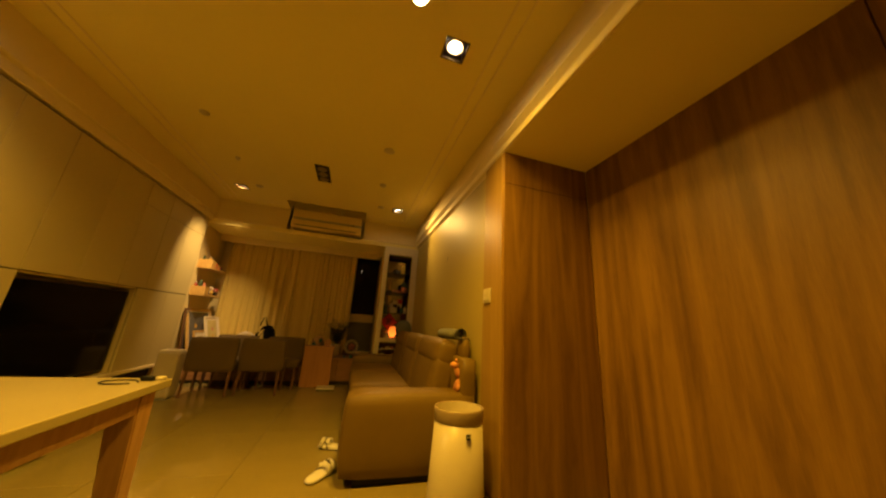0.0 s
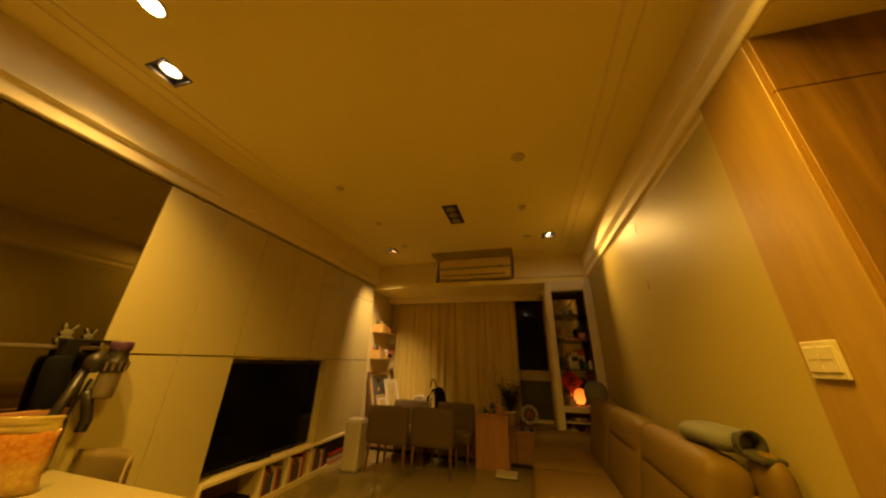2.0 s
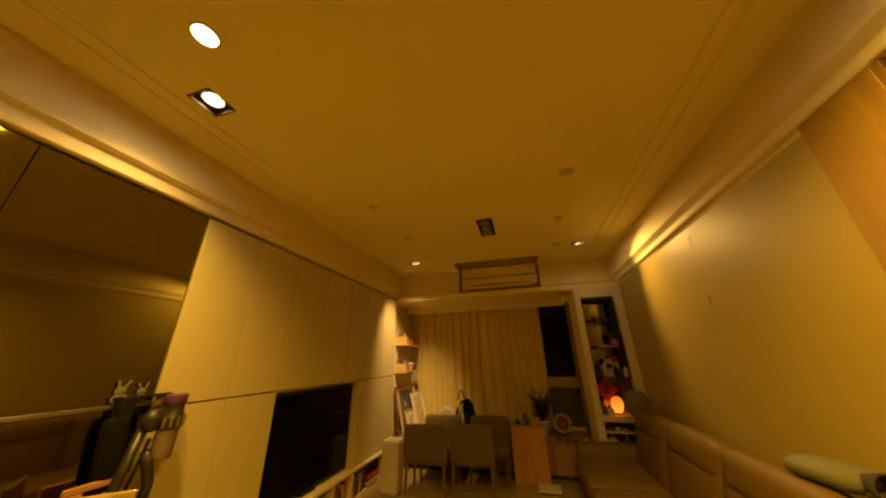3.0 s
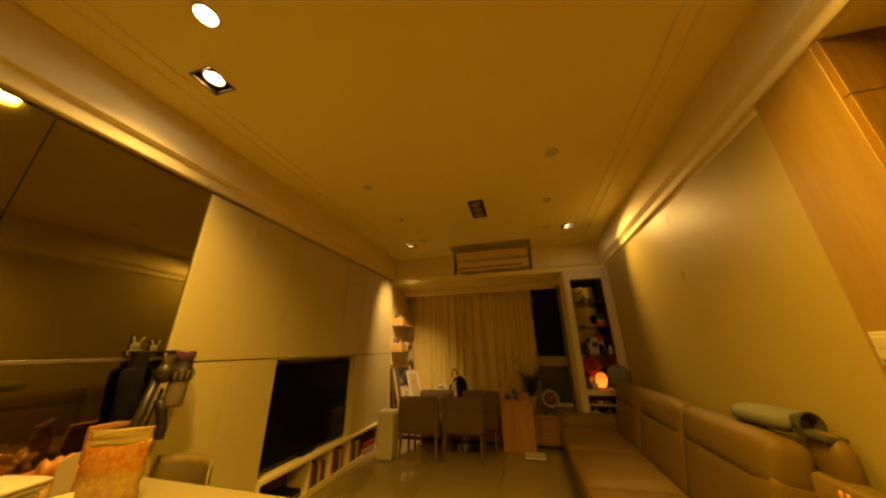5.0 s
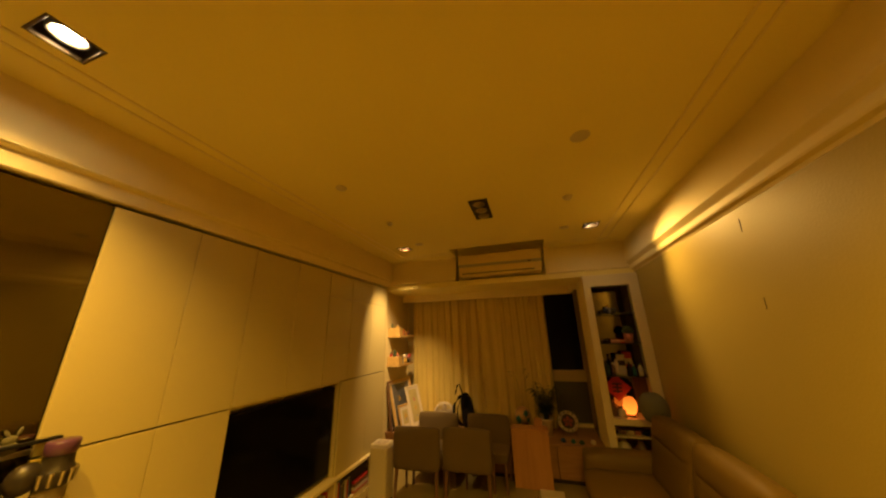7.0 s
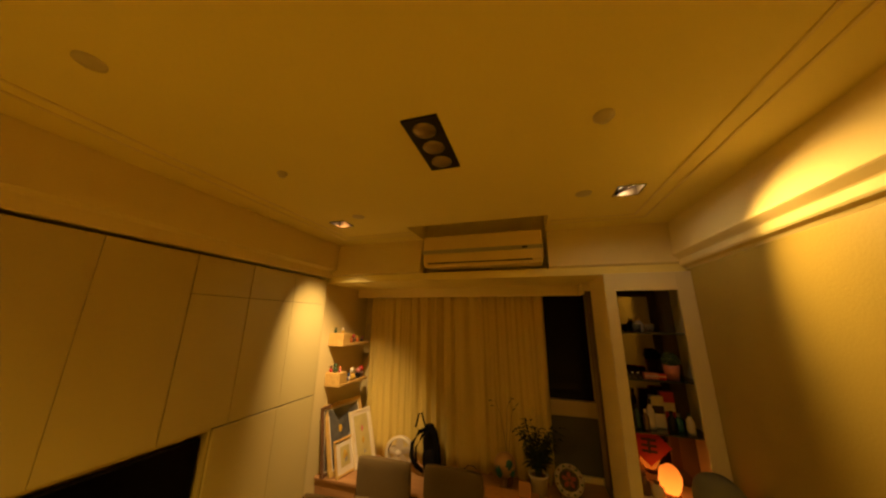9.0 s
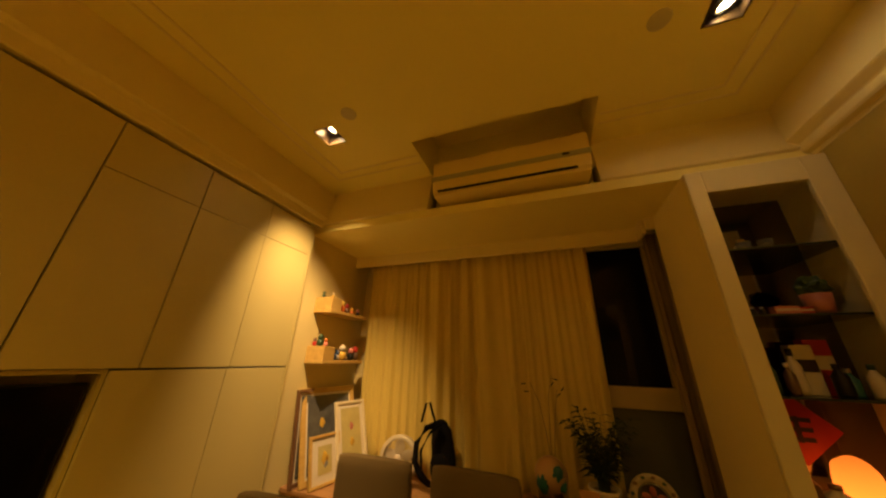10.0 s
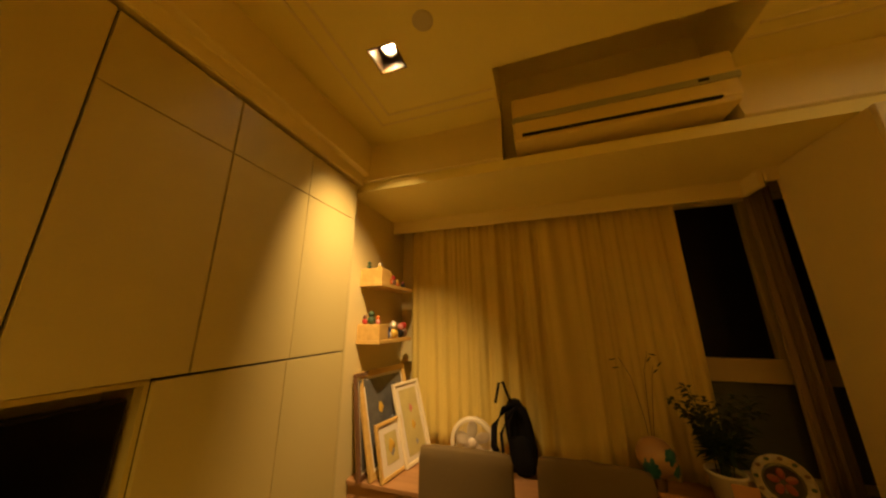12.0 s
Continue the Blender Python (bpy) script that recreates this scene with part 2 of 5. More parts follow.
def soft_box(x0, x1, y0, y1, z0, z1, r, puff=0.0, seg=3, cuts=4):
    """An upholstered block: rounded edges and slightly swollen faces."""
    bm = box(x0, x1, y0, y1, z0, z1)
    bmesh.ops.subdivide_edges(bm, edges=bm.edges[:], cuts=cuts, use_grid_fill=True)
    c, h = Vector(((x0 + x1) / 2, (y0 + y1) / 2, (z0 + z1) / 2)), Vector(((x1 - x0) / 2, (y1 - y0) / 2, (z1 - z0) / 2))
    for v in bm.verts:
        d = v.co - c
        inner = Vector([max(-h[i] + r, min(h[i] - r, d[i])) for i in range(3)])
        off = d - inner
        if off.length > 1e-6:
            off = off.normalized() * r
        u = Vector([d[i] / h[i] for i in range(3)])
        swell = puff * (1 - u.x ** 2 * 0.999) * (1 - u.y ** 2 * 0.999) if abs(u.z) > 0.99 else puff * (1 - u.y ** 2) * (1 - u.z ** 2) if abs(u.x) > 0.99 else puff * (1 - u.x ** 2) * (1 - u.z ** 2) * 0.5
        n = off.normalized() if off.length > 1e-6 else Vector((0, 0, 0))
        v.co = c + inner + off + n * swell
    return bm


def wall(name, x0, x1, y0, y1, z0, z1, material, label):
    return solo(name, box(x0, x1, y0, y1, z0, z1), material, label, "wall", kind="structure")


# ---------- setting ----------
floor = solo("floor", box(-0.4, 4.6, -1.1, 8.5, -0.12, -0.006), M_GROUT, "polished cream floor tiles with thin joints", "floor", kind="structure")

wall("wall_left", -0.40, -0.25, -1.1, 8.5, 0, 3.2, M_RECESS, "cream painted wall behind the cabinets and shelves")
wall("wall_left_end", -0.25, -0.10, 7.285, 8.36, 0.0, 2.545, M_RECESS, "cream painted wall behind the small shelves")
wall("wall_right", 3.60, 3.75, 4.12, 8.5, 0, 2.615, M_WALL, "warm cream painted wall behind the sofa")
wall("wall_behind", -0.25, 4.6, -1.1, -0.98, 0, 3.2, M_RECESS, "plain cream wall")
wall("wall_alcove", 4.46, 4.6, -0.98, 4.12, 0, 3.2, M_RECESS, "plain wall behind wood panelling")

# window wall, with a real opening for the window beside the curtain
wall("wall_window_low", -0.25, 3.60, 8.36, 8.5, 0, 0.43, M_RECESS, "cream wall below the window")
wall("wall_window_top", -0.25, 3.60, 8.36, 8.5, 2.52, 3.2, M_RECESS, "cream wall above the window")
wall("wall_window_side", -0.25, 0.05, 8.36, 8.5, 0.43, 2.52, M_RECESS, "cream wall beside the window")
wall("wall_window_end", 3.34, 3.60, 8.36, 8.5, 0.43, 2.52, M_RECESS, "cream wall beside the window")

# ceiling with the niche over the air conditioner and openings for the recessed lamps, in one mesh
bm = bmesh.new()
TOP = 3.03
LAMPS = ((0.50, 3.46), (2.955, 3.38), (0.57, 6.70), (3.02, 6.60))
HALF = 0.080


def pierced(x0, x1, y0, y1, z0, z1, holes, bm):
    """A slab built round square openings."""
    xs = sorted({x0, x1, *(v for h in holes for v in h[:2])})
    ys = sorted({y0, y1, *(v for h in holes for v in h[2:])})
    for xa, xb in zip(xs, xs[1:]):
        for ya, yb in zip(ys, ys[1:]):
            cx, cy = (xa + xb) / 2, (ya + yb) / 2
            if not any(h[0] < cx < h[1] and h[2] < cy < h[3] for h in holes):
                box(xa, xb, ya, yb, z0, z1, bm=bm)


pierced(-0.25, 3.75, -0.98, 6.96, TOP, 3.5, [(x - HALF, x + HALF, y - HALF, y + HALF) for x, y in LAMPS], bm)
box(-0.25, 1.15, 6.96, 7.45, TOP, 3.5, bm=bm)
box(2.50, 3.75, 6.96, 7.45, TOP, 3.5, bm=bm)
box(1.15, 2.50, 6.96, 7.62, 3.46, 3.5, bm=bm)
box(3.585, 4.46, -0.98, 3.79, 2.598, TOP, bm=bm)
box(3.60, 3.75, 3.79, 7.45, 2.62, TOP, bm=bm)
box(-0.25, 1.15, 7.45, 7.62, 2.62, 3.5, bm=bm)
box(2.50, 3.60, 7.45, 7.62, 2.62, 3.5, bm=bm)
box(1.15, 2.50, 7.55, 7.62, 2.62, 3.46, bm=bm)
box(-0.25, 3.60, 7.345, 7.93, 2.545, 2.62, bm=bm)
box(-0.25, 2.85, 7.93, 8.10, 2.545, 2.62, bm=bm)
box(-0.25, 3.60, 7.62, 8.36, 2.62, 3.2, bm=bm)
solo("ceiling", bm, M_CEIL, "cream recessed tray ceiling with dropped edges", "ceiling", kind="structure")


def cornice(profile, along, a, b, label):
    """A moulding: a profile of (across, height) pairs drawn along x or y from a to b."""
    bm = bmesh.new()
    rings = [[bm.verts.new((p, q, z) if along == "y" else (q, p, z)) for p, z in profile] for q in (a, b)]
    n = len(profile)
    for k in range(n):
        j = (k + 1) % n
        bm.faces.new((rings[0][k], rings[0][j], rings[1][j], rings[1][k]))
    bm.faces.new(rings[0])
    bm.faces.new(rings[1][::-1])
    bmesh.ops.recalc_face_normals(bm, faces=bm.faces[:])
    return solo("trim", bm, M_TRIM, label, "trim", kind="structure")


# stepped cornice: a leaning fascia, a set-back band and a shadow gap below it
STEP = [(-0.24, 3.029), (0.012, 3.029), (0.022, 2.95), (0.058, 2.715), (0.060, 2.702), (0.054, 2.696), (0.022, 2.684), (0.018, 2.676), (0.018, 2.604), (0.012, 2.597), (-0.24, 2.597)]
cornice(STEP, "y", -0.975, 7.449, "cream stepped cornice along the cabinet wall")
RISE = [(3.70, 3.029), (3.575, 3.029), (3.562, 2.95), (3.526, 2.715), (3.522, 2.702), (3.527, 2.694), (3.556, 2.662), (3.560, 2.654), (3.560, 2.612), (3.566, 2.602), (3.70, 2.602)]
cornice(RISE, "y", -0.975, 3.785, "cream stepped cornice above the wood alcove")
RISE = RISE[:9] + [(3.566, 2.600), (3.588, 2.585), (3.604, 2.560), (3.70, 2.560)]
cornice(RISE, "y", 3.786, 7.449, "cream stepped cornice along the sofa wall")
FAR = [(7.61, 3.029), (7.43, 3.029), (7.42, 2.95), (7.345, 2.660), (7.338, 2.640), (7.343, 2.632), (7.360, 2.622), (7.61, 2.622)]
cornice(FAR, "x", -0.05, 1.15, "cream cornice beside the air conditioner")
cornice(FAR, "x", 2.50, 3.62, "cream cornice beside the air conditioner")
# pelmet over the curtain
solo("trim", box(-0.25, 2.85, 8.10, 8.13, 2.42, 2.60, 0.004), M_TRIM, "cream pelmet board over the curtain", "trim", kind="structure")
solo("trim", box(2.85, 2.88, 7.93, 8.13, 2.42, 2.60, 0.004), M_TRIM, "cream pelmet return", "trim", kind="structure")
solo("trim", box(2.88, 2.95, 7.90, 7.93, 2.45, 2.60, 0.004), M_TRIM, "cream pelmet board", "trim", kind="structure")


def ceiling_frame(d, w):
    """A thin raised moulding that runs round the tray ceiling."""
    x0, x1, y0, y1 = 0.02 + d, 3.54 - d, 0.2, 7.42 - d * 0.92
    for a in ((x0, x0 + w, y0, y1), (x1 - w, x1, y0, y1)):
        solo("trim", box(*a, TOP - 0.007, TOP + 0.004, 0.0035, 2), M_TRIM, "thin moulding line on the ceiling", "trim", kind="structure")
    for a in ((x0 + w, 1.13, y1 - w, y1), (2.53, x1 - w, y1 - w, y1)):
        if y1 > 6.97:
            solo("trim", box(*a, TOP - 0.007, TOP + 0.004, 0.0035, 2), M_TRIM, "thin moulding line on the ceiling", "trim", kind="structure")


ceiling_frame(0.215, 0.018)
ceiling_frame(0.315, 0.018)

# ---------- wood panelling by the entrance ----------
wood = thing("wood_panelling", 4.0, 3.9, 0, "warm oak veneer panelling round the alcove and wall end", "wall panelling", kind="structure")
part("end_core", box(3.60, 4.43, 3.79, 4.10, 0, 2.59), M_GAP, wood)
part("panel", box(3.575, 4.43, 3.765, 3.79, 0.002, 2.30, 0.002), M_WOOD, wood)
part("panel", box(3.575, 4.43, 3.765, 3.79, 2.303, 2.597, 0.002), M_WOOD, wood)
part("panel", box(3.568, 3.600, 3.79, 4.115, 0.002, 2.59, 0.002), M_EDGE, wood, "lighter oak edge board")
for y0, y1 in ((-0.97, 0.60), (0.604, 2.18), (2.184, 3.762)):
    part("panel", box(4.43, 4.455, y0, y1, 0.002, 2.597, 0.002), M_WOOD, wood)

# ---------- cabinet wall with the television ----------
cab = thing("wall_cabinet", 0.0, 5.6, 0, "full-height cream laminate wall cabinet with flush doors", "cabinet", kind="")
part("carcass", box(-0.25, -0.022, 3.965, 7.265, 1.325, 2.58), M_GAP, cab, "dark carcass in the door gaps")
part("carcass", box(-0.25, -0.022, 3.965, 4.88, 0.0, 1.32), M_GAP, cab)
part("carcass", box(-0.25, -0.022, 6.235, 7.265, 0.0, 1.32), M_GAP, cab)
part("side_panel", box(-0.25, 0.0, 7.265, 7.285, 0.0, 2.574), M_PANEL, cab)


WIDE_GAPS = (4.885, 5.878, 6.33)


def door(y0, y1, z0, z1):
    g, ga, gb = 0.002, 0.0036 if y0 in WIDE_GAPS else 0.0018, 0.0036 if y1 in WIDE_GAPS else 0.0018
    part("door", box(-0.022, 0.0, y0 + ga, y1 - gb, z0 + g, z1 - g, 0.0015), M_PANEL, cab)


ys = (3.96, 4.425, 4.885, 5.382, 5.878, 6.33, 6.805, 7.265)
for a, b in zip(ys, ys[1:]):
    if a < 5.8:
        door(a, b, 1.325, 2.574)
    else:
        door(a, b, 1.325, 2.285)
        door(a, b, 2.285, 2.574)
door(3.96, 4.425, 0.0, 1.318)
door(4.425, 4.885, 0.0, 1.318)
door(6.225, 6.79, 0.36, 1.318)
door(6.79, 7.265, 0.36, 1.318)
# recess round the television
part("recess_top", box(-0.25, -0.024, 4.885, 6.225, 1.305, 1.322), M_PANEL, cab)
part("recess_side", box(-0.25, -0.024, 6.21, 6.225, 0.36, 1.305), M_PANEL, cab)
part("recess_side", box(-0.25, -0.024, 4.885, 4.90, 0.36, 1.305), M_PANEL, cab)

tv = thing("television", -0.18, 5.55, 0.38, "large black flat television in the cabinet recess", "television")
part("body", box(-0.11, -0.060, 4.905, 6.195, 0.395, 1.265, 0.008, 2), M_BLACK, tv)
part("screen", box(-0.060, -0.056, 4.917, 6.183, 0.412, 1.255, 0.001), M_SCREEN, tv, "glossy black screen")
part("foot", box(-0.20, -0.05, 5.45, 5.65, 0.362, 0.396, 0.006, 2), M_BLACK, tv)

bench = thing("tv_bench", 0.0, 5.7, 0, "low built-in white shelf bench with open niches", "bench")
part("top", box(-0.25, 0.035, 4.89, 7.00, 0.328, 0.36, 0.003), M_TRIM, bench)
part("plinth", box(-0.25, 0.015, 4.89, 7.00, 0.0, 0.055, 0.002), M_TRIM, bench)
part("back", box(-0.25, -0.235, 4.89, 7.00, 0.055, 0.325), M_CLEG, bench)
for y in (4.90, 5.52, 5.86, 6.22, 6.97):
    part("divider", box(-0.235, 0.02, y - 0.012, y + 0.012, 0.055, 0.325, 0.002), M_TRIM, bench)
# ---------- smoked mirror on the dining side ----------
mirror = thing("mirror_wall", -0.02, 3.0, 0, "smoked bronze mirror panes above a dark splash panel", "mirror", kind="structure")
part("backing", box(-0.25, -0.032, -0.98, 3.958, 0, 2.58), M_GAP, mirror)
for y0, y1 in ((-0.97, 0.35), (0.354, 1.75), (1.754, 3.138), (3.142, 3.957)):
    part("pane", box(-0.032, -0.018, y0, y1, 1.362, 2.578, 0.002), M_SMOKE, mirror)
    part("pane", box(-0.032, -0.018, y0, y1, 0.0, 1.34, 0.002), M_SMOKE, mirror)
part("strip", box(-0.032, -0.008, -0.97, 3.957, 1.341, 1.361, 0.002), M_STEEL, mirror, "thin metal strip between the panes")


# ---------- lamps in the ceiling ----------
def square_lamp(x, y, label, tilt=(0, 0), deep=0.028):
    """A recessed square housing with a gimbal ring and a lamp of seven small lenses."""
    s, w = HALF, 0.004
    ob = thing("square_downlight", x, y, TOP, label, "ceiling light", "recessed square downlights")
    e = s + 0.007
    for a in ((-e, e, -e, -s + w), (-e, e, s - w, e), (-e, -s + w, -s + w, s - w), (s - w, e, -s + w, s - w)):
        part("trim_ring", box(x + a[0], x + a[1], y + a[2], y + a[3], TOP - 0.004, TOP + 0.003, 0.0015), M_HOUSING, ob)
    for a in ((-s, s, -s, -s + w), (-s, s, s - w, s), (-s, -s + w, -s + w, s - w), (s - w, s, -s + w, s - w)):
        part("housing_side", box(x + a[0], x + a[1], y + a[2], y + a[3], TOP + 0.004, TOP + 0.17), M_HOUSING, ob)
    part("housing_top", box(x - s, x + s, y - s, y + s, TOP + 0.17, TOP + 0.174), M_BLACK, ob)
    t = pose(x, y, TOP + deep, tilt[0], tilt[1], 0)
    ring = part("gimbal_ring", lathe([(0.058, -0.010), (0.063, -0.004), (0.063, 0.012), (0.056, 0.012), (0.054, -0.004)], 32, t), M_STEEL, ob, "round metal gimbal ring", True)
    part("reflector", lathe([(0.0, 0.004), (0.050, 0.002), (0.054, -0.004), (0.054, 0.016), (0.0, 0.03)], 28, t), M_LENS, ring, "glowing reflector dish", True)
    for k in range(7):
        r, a = (0.0 if k == 6 else 0.029), 2 * math.pi * k / 6
        part("bulb", lathe([(0, -0.010), (0.009, -0.008), (0.0135, -0.002), (0.0135, 0.004), (0, 0.006)], 14, t @ pose(r * math.cos(a), r * math.sin(a), 0)), M_LAMP, ring, "small glowing lens", True)
    return ob


def round_lamp(x, y):
    ob = thing("round_downlight", x, y, TOP, "small round glowing recessed downlight", "ceiling light", "recessed round downlights")
    part("trim_ring", lathe([(0.062, 0.003), (0.064, -0.005), (0.050, -0.007), (0.048, 0.003)], 32, pose(x, y, TOP)), M_TRIM, ob, "", True)
    part("bulb", lathe([(0, -0.010), (0.03, -0.009), (0.048, -0.004), (0.048, 0.003)], 32, pose(x, y, TOP)), M_LAMP, ob, "glowing bulb", True)


square_lamp(0.50, 3.46, "lit square recessed downlight with a dark housing")
square_lamp(2.955, 3.38, "lit square recessed downlight with a dark housing")
square_lamp(0.57, 6.70, "lit square recessed downlight turned to the shelf wall", (-22, 14), 0.100)
square_lamp(3.02, 6.60, "lit square recessed downlight turned to the sofa wall", (14, -24))
round_lamp(0.85, 3.16)
round_lamp(2.64, 3.12)

tri = thing("triple_downlight", 1.86, 5.72, TOP, "black triple downlight, unlit", "ceiling light")
part("plate", box(1.77, 1.95, 5.49, 5.95, TOP - 0.012, TOP + 0.004, 0.003), M_BLACK, tri)
for y in (5.575, 5.72, 5.865):
    part("bulb", lathe([(0, -0.030), (0.040, -0.026), (0.058, -0.014), (0.060, -0.010)], 28, pose(1.86, y, TOP)), M_LAMPDIM, tri, "unlit round bulb", True)


def ceiling_disc(name, x, y, r, h, label, category):
    return solo(name, lathe([(0, -h), (r * 0.55, -h), (r * 0.8, -h * 0.5), (r, -h * 0.35), (r, 0.002)], 24, pose(x, y, TOP)), M_PLASTIC, label, category, "round ceiling discs", smooth=True)


ceiling_disc("sprinkler_cover", 0.81, 4.88, 0.045, 0.02, "small round white cover on the ceiling", "ceiling cover")
ceiling_disc("sprinkler_cover", 2.66, 4.82, 0.060, 0.008, "flat round white cover on the ceiling", "ceiling cover")
ceiling_disc("smoke_detector", 2.675, 5.71, 0.045, 0.03, "small white ceiling detector", "detector")
ceiling_disc("smoke_detector", 0.83, 5.73, 0.03, 0.03, "small white ceiling detector", "detector")
ceiling_disc("sprinkler_cover", 2.725, 6.57, 0.055, 0.008, "flat round white cover on the ceiling", "ceiling cover")
ceiling_disc("sprinkler_cover", 0.85, 6.56, 0.055, 0.008, "flat round white cover on the ceiling", "ceiling cover")

# ---------- air conditioner ----------
ac = thing("air_conditioner", 1.85, 7.35, 2.67, "white wall air conditioner in the ceiling niche", "air conditioner")
X0, X1 = 1.24, 2.45
part("body", box(X0, X1, 7.22, 7.53, 2.69, 2.995, 0.018, 3), M_ACBODY, ac)
part("band", box(X0 - 0.003, X1 + 0.003, 7.208, 7.24, 2.80, 2.838, 0.004, 2), M_ACBAND, ac, "grey stripe across the front")
part("lower_cover", box(X0 + 0.008, X1 - 0.008, 7.228, 7.50, 2.665, 2.792, 0.012, 2), M_ACBODY, ac)
part("flap", box(X0 + 0.055, X1 - 0.10, 7.204, 7.232, 2.703, 2.780, 0.003, 2), M_ACBODY, ac)
part("vent_slot", box(X0 + 0.055, X1 - 0.10, 7.207, 7.234, 2.693, 2.7015), M_BLACK, ac, "dark air slot")
part("display", box(X1 - 0.19, X1 - 0.14, 7.203, 7.212, 2.81, 2.828, 0.002), M_BLACK, ac, "small dark display")

# ---------- window, curtains ----------
win = thing("window_1", 2.9, 8.42, 0.43, "night window in a cream frame with a dark lower pane", "window", kind="structure")
for a in ((0.05, 0.10, 0.43, 2.52), (3.29, 3.34, 0.43, 2.52), (2.40, 2.45, 0.43, 2.52)):
    part("window_frame", box(a[0], a[1], 8.375, 8.44, a[2], a[3], 0.004), M_TRIM, win)
part("window_frame", box(0.10, 3.29, 8.375, 8.44, 2.47, 2.52, 0.004), M_TRIM, win)
part("window_frame", box(0.10, 3.29, 8.375, 8.44, 0.43, 0.48, 0.004), M_TRIM, win)
part("window_frame", box(2.945, 3.02, 8.36, 8.44, 1.236, 2.469, 0.004), M_WINBAR, win, "upright sash bar")
part("transom", box(2.45, 3.29, 8.34, 8.44, 1.07, 1.235, 0.006, 2), M_WINBAR, win, "cream cross bar")
part("pane", box(2.45, 3.29, 8.41, 8.42, 1.235, 2.47), M_GLASS, win)
part("pane", box(2.45, 3.29, 8.405, 8.42, 0.48, 1.07), M_LOWGLASS, win, "dark frosted lower pane")
part("pane", box(0.10, 2.40, 8.41, 8.42, 0.48, 2.47), M_GLASS, win)


def drape(x0, x1, y, z0, z1, waves, depth, seed):
    """Hanging cloth with uneven pleats and a small thickness."""
    bm = bmesh.new()
    n, rows = waves * 12, 14
    rnd = random.Random(seed)
    amp = [rnd.uniform(0.25, 1.1) for _ in range(waves + 2)]
    shift = [rnd.uniform(-0.3, 0.3) for _ in range(waves + 2)]
    front, back = [], []
    for j in range(rows + 1):
        v = j / rows
        fr, bk = [], []
        for i in range(n + 1):
            u = i / n
            k = min(waves, max(0.0, waves * (u + 0.030 * math.sin(9.4 * u + seed) * math.sin(math.pi * u) + 0.018 * math.sin(23.0 * u + 2 * seed) * math.sin(math.pi * u))))
            w = amp[int(k)] * (1 - k % 1) + amp[int(k) + 1] * (k % 1)
            s = shift[int(k)] * (1 - k % 1) + shift[int(k) + 1] * (k % 1)
            d = depth * w * math.sin(2 * math.pi * (k + s * (0.4 + 0.6 * (1 - v)))) * (0.55 + 0.45 * (1 - v))
            d += depth * 0.25 * math.sin(2 * math.pi * (k * 2.3 + s + v * 0.6))
            p = (x0 + (x1 - x0) * u, y + d, z0 + (z1 - z0) * v)
            fr.append(bm.verts.new(p))
            bk.append(bm.verts.new((p[0], p[1] + 0.004, p[2])))
        front.append(fr)
        back.append(bk)
    for j in range(rows):
        for i in range(n):
            bm.faces.new((front[j][i], front[j][i + 1], front[j + 1][i + 1], front[j + 1][i]))
            bm.faces.new((back[j][i + 1], back[j][i], back[j + 1][i], back[j + 1][i + 1]))
    for e in (0, n):
        for j in range(rows):
            bm.faces.new((front[j][e], front[j + 1][e], back[j + 1][e], back[j][e]))
    for i in range(n):
        bm.faces.new((front[0][i], back[0][i], back[0][i + 1], front[0][i + 1]))
    bmesh.ops.recalc_face_normals(bm, faces=bm.faces[:])
    return bm


solo("curtain", drape(0.085, 2.455, 8.21, 0.434, 2.545, 15, 0.048, 4), M_CURTAIN, "drawn beige curtain in soft pleats over the window", "curtain", smooth=True)
solo("curtain", drape(2.945, 3.115, 8.27, 0.434, 2.545, 4, 0.03, 9), M_CURTAIN2, "gathered dark brown curtain beside the window", "curtain", smooth=True)
solo("backdrop", box(-6, 12, 16.0, 16.1, -6, 10), M_NIGHT, "dark night sky beyond the window", "sky", kind="structure")
bm = bmesh.new()
for x, z in ((4.36, 3.72), (4.86, 3.70), (4.95, 3.71), (4.6, 3.3), (5.3, 2.9)):
    box(x - 0.02, x + 0.02, 15.97, 15.99, z - 0.02, z + 0.02, bm=bm)
tagged(mesh_ob("distant_lights", bm, M_CITY), "tiny distant city lights at night", "lights", kind="stuff")

# window seat
seat = thing("window_bench", 1.3, 7.95, 0, "long low wooden bench below the window", "bench")
part("top", box(-0.098, 2.95, 7.54, 8.36, 0.40, 0.43, 0.004, 2), M_BENCH, seat)
for a, b in ((-0.098, 0.42), (0.424, 1.10), (1.104, 1.78), (1.784, 2.36), (2.364, 2.945)):
    part("drawer_front", box(a + 0.002, b - 0.002, 7.56, 7.58, 0.05, 0.396, 0.002), M_BENCH, seat)
part("core", box(-0.098, 2.945, 7.58, 8.36, 0.0, 0.40), M_GAP, seat)


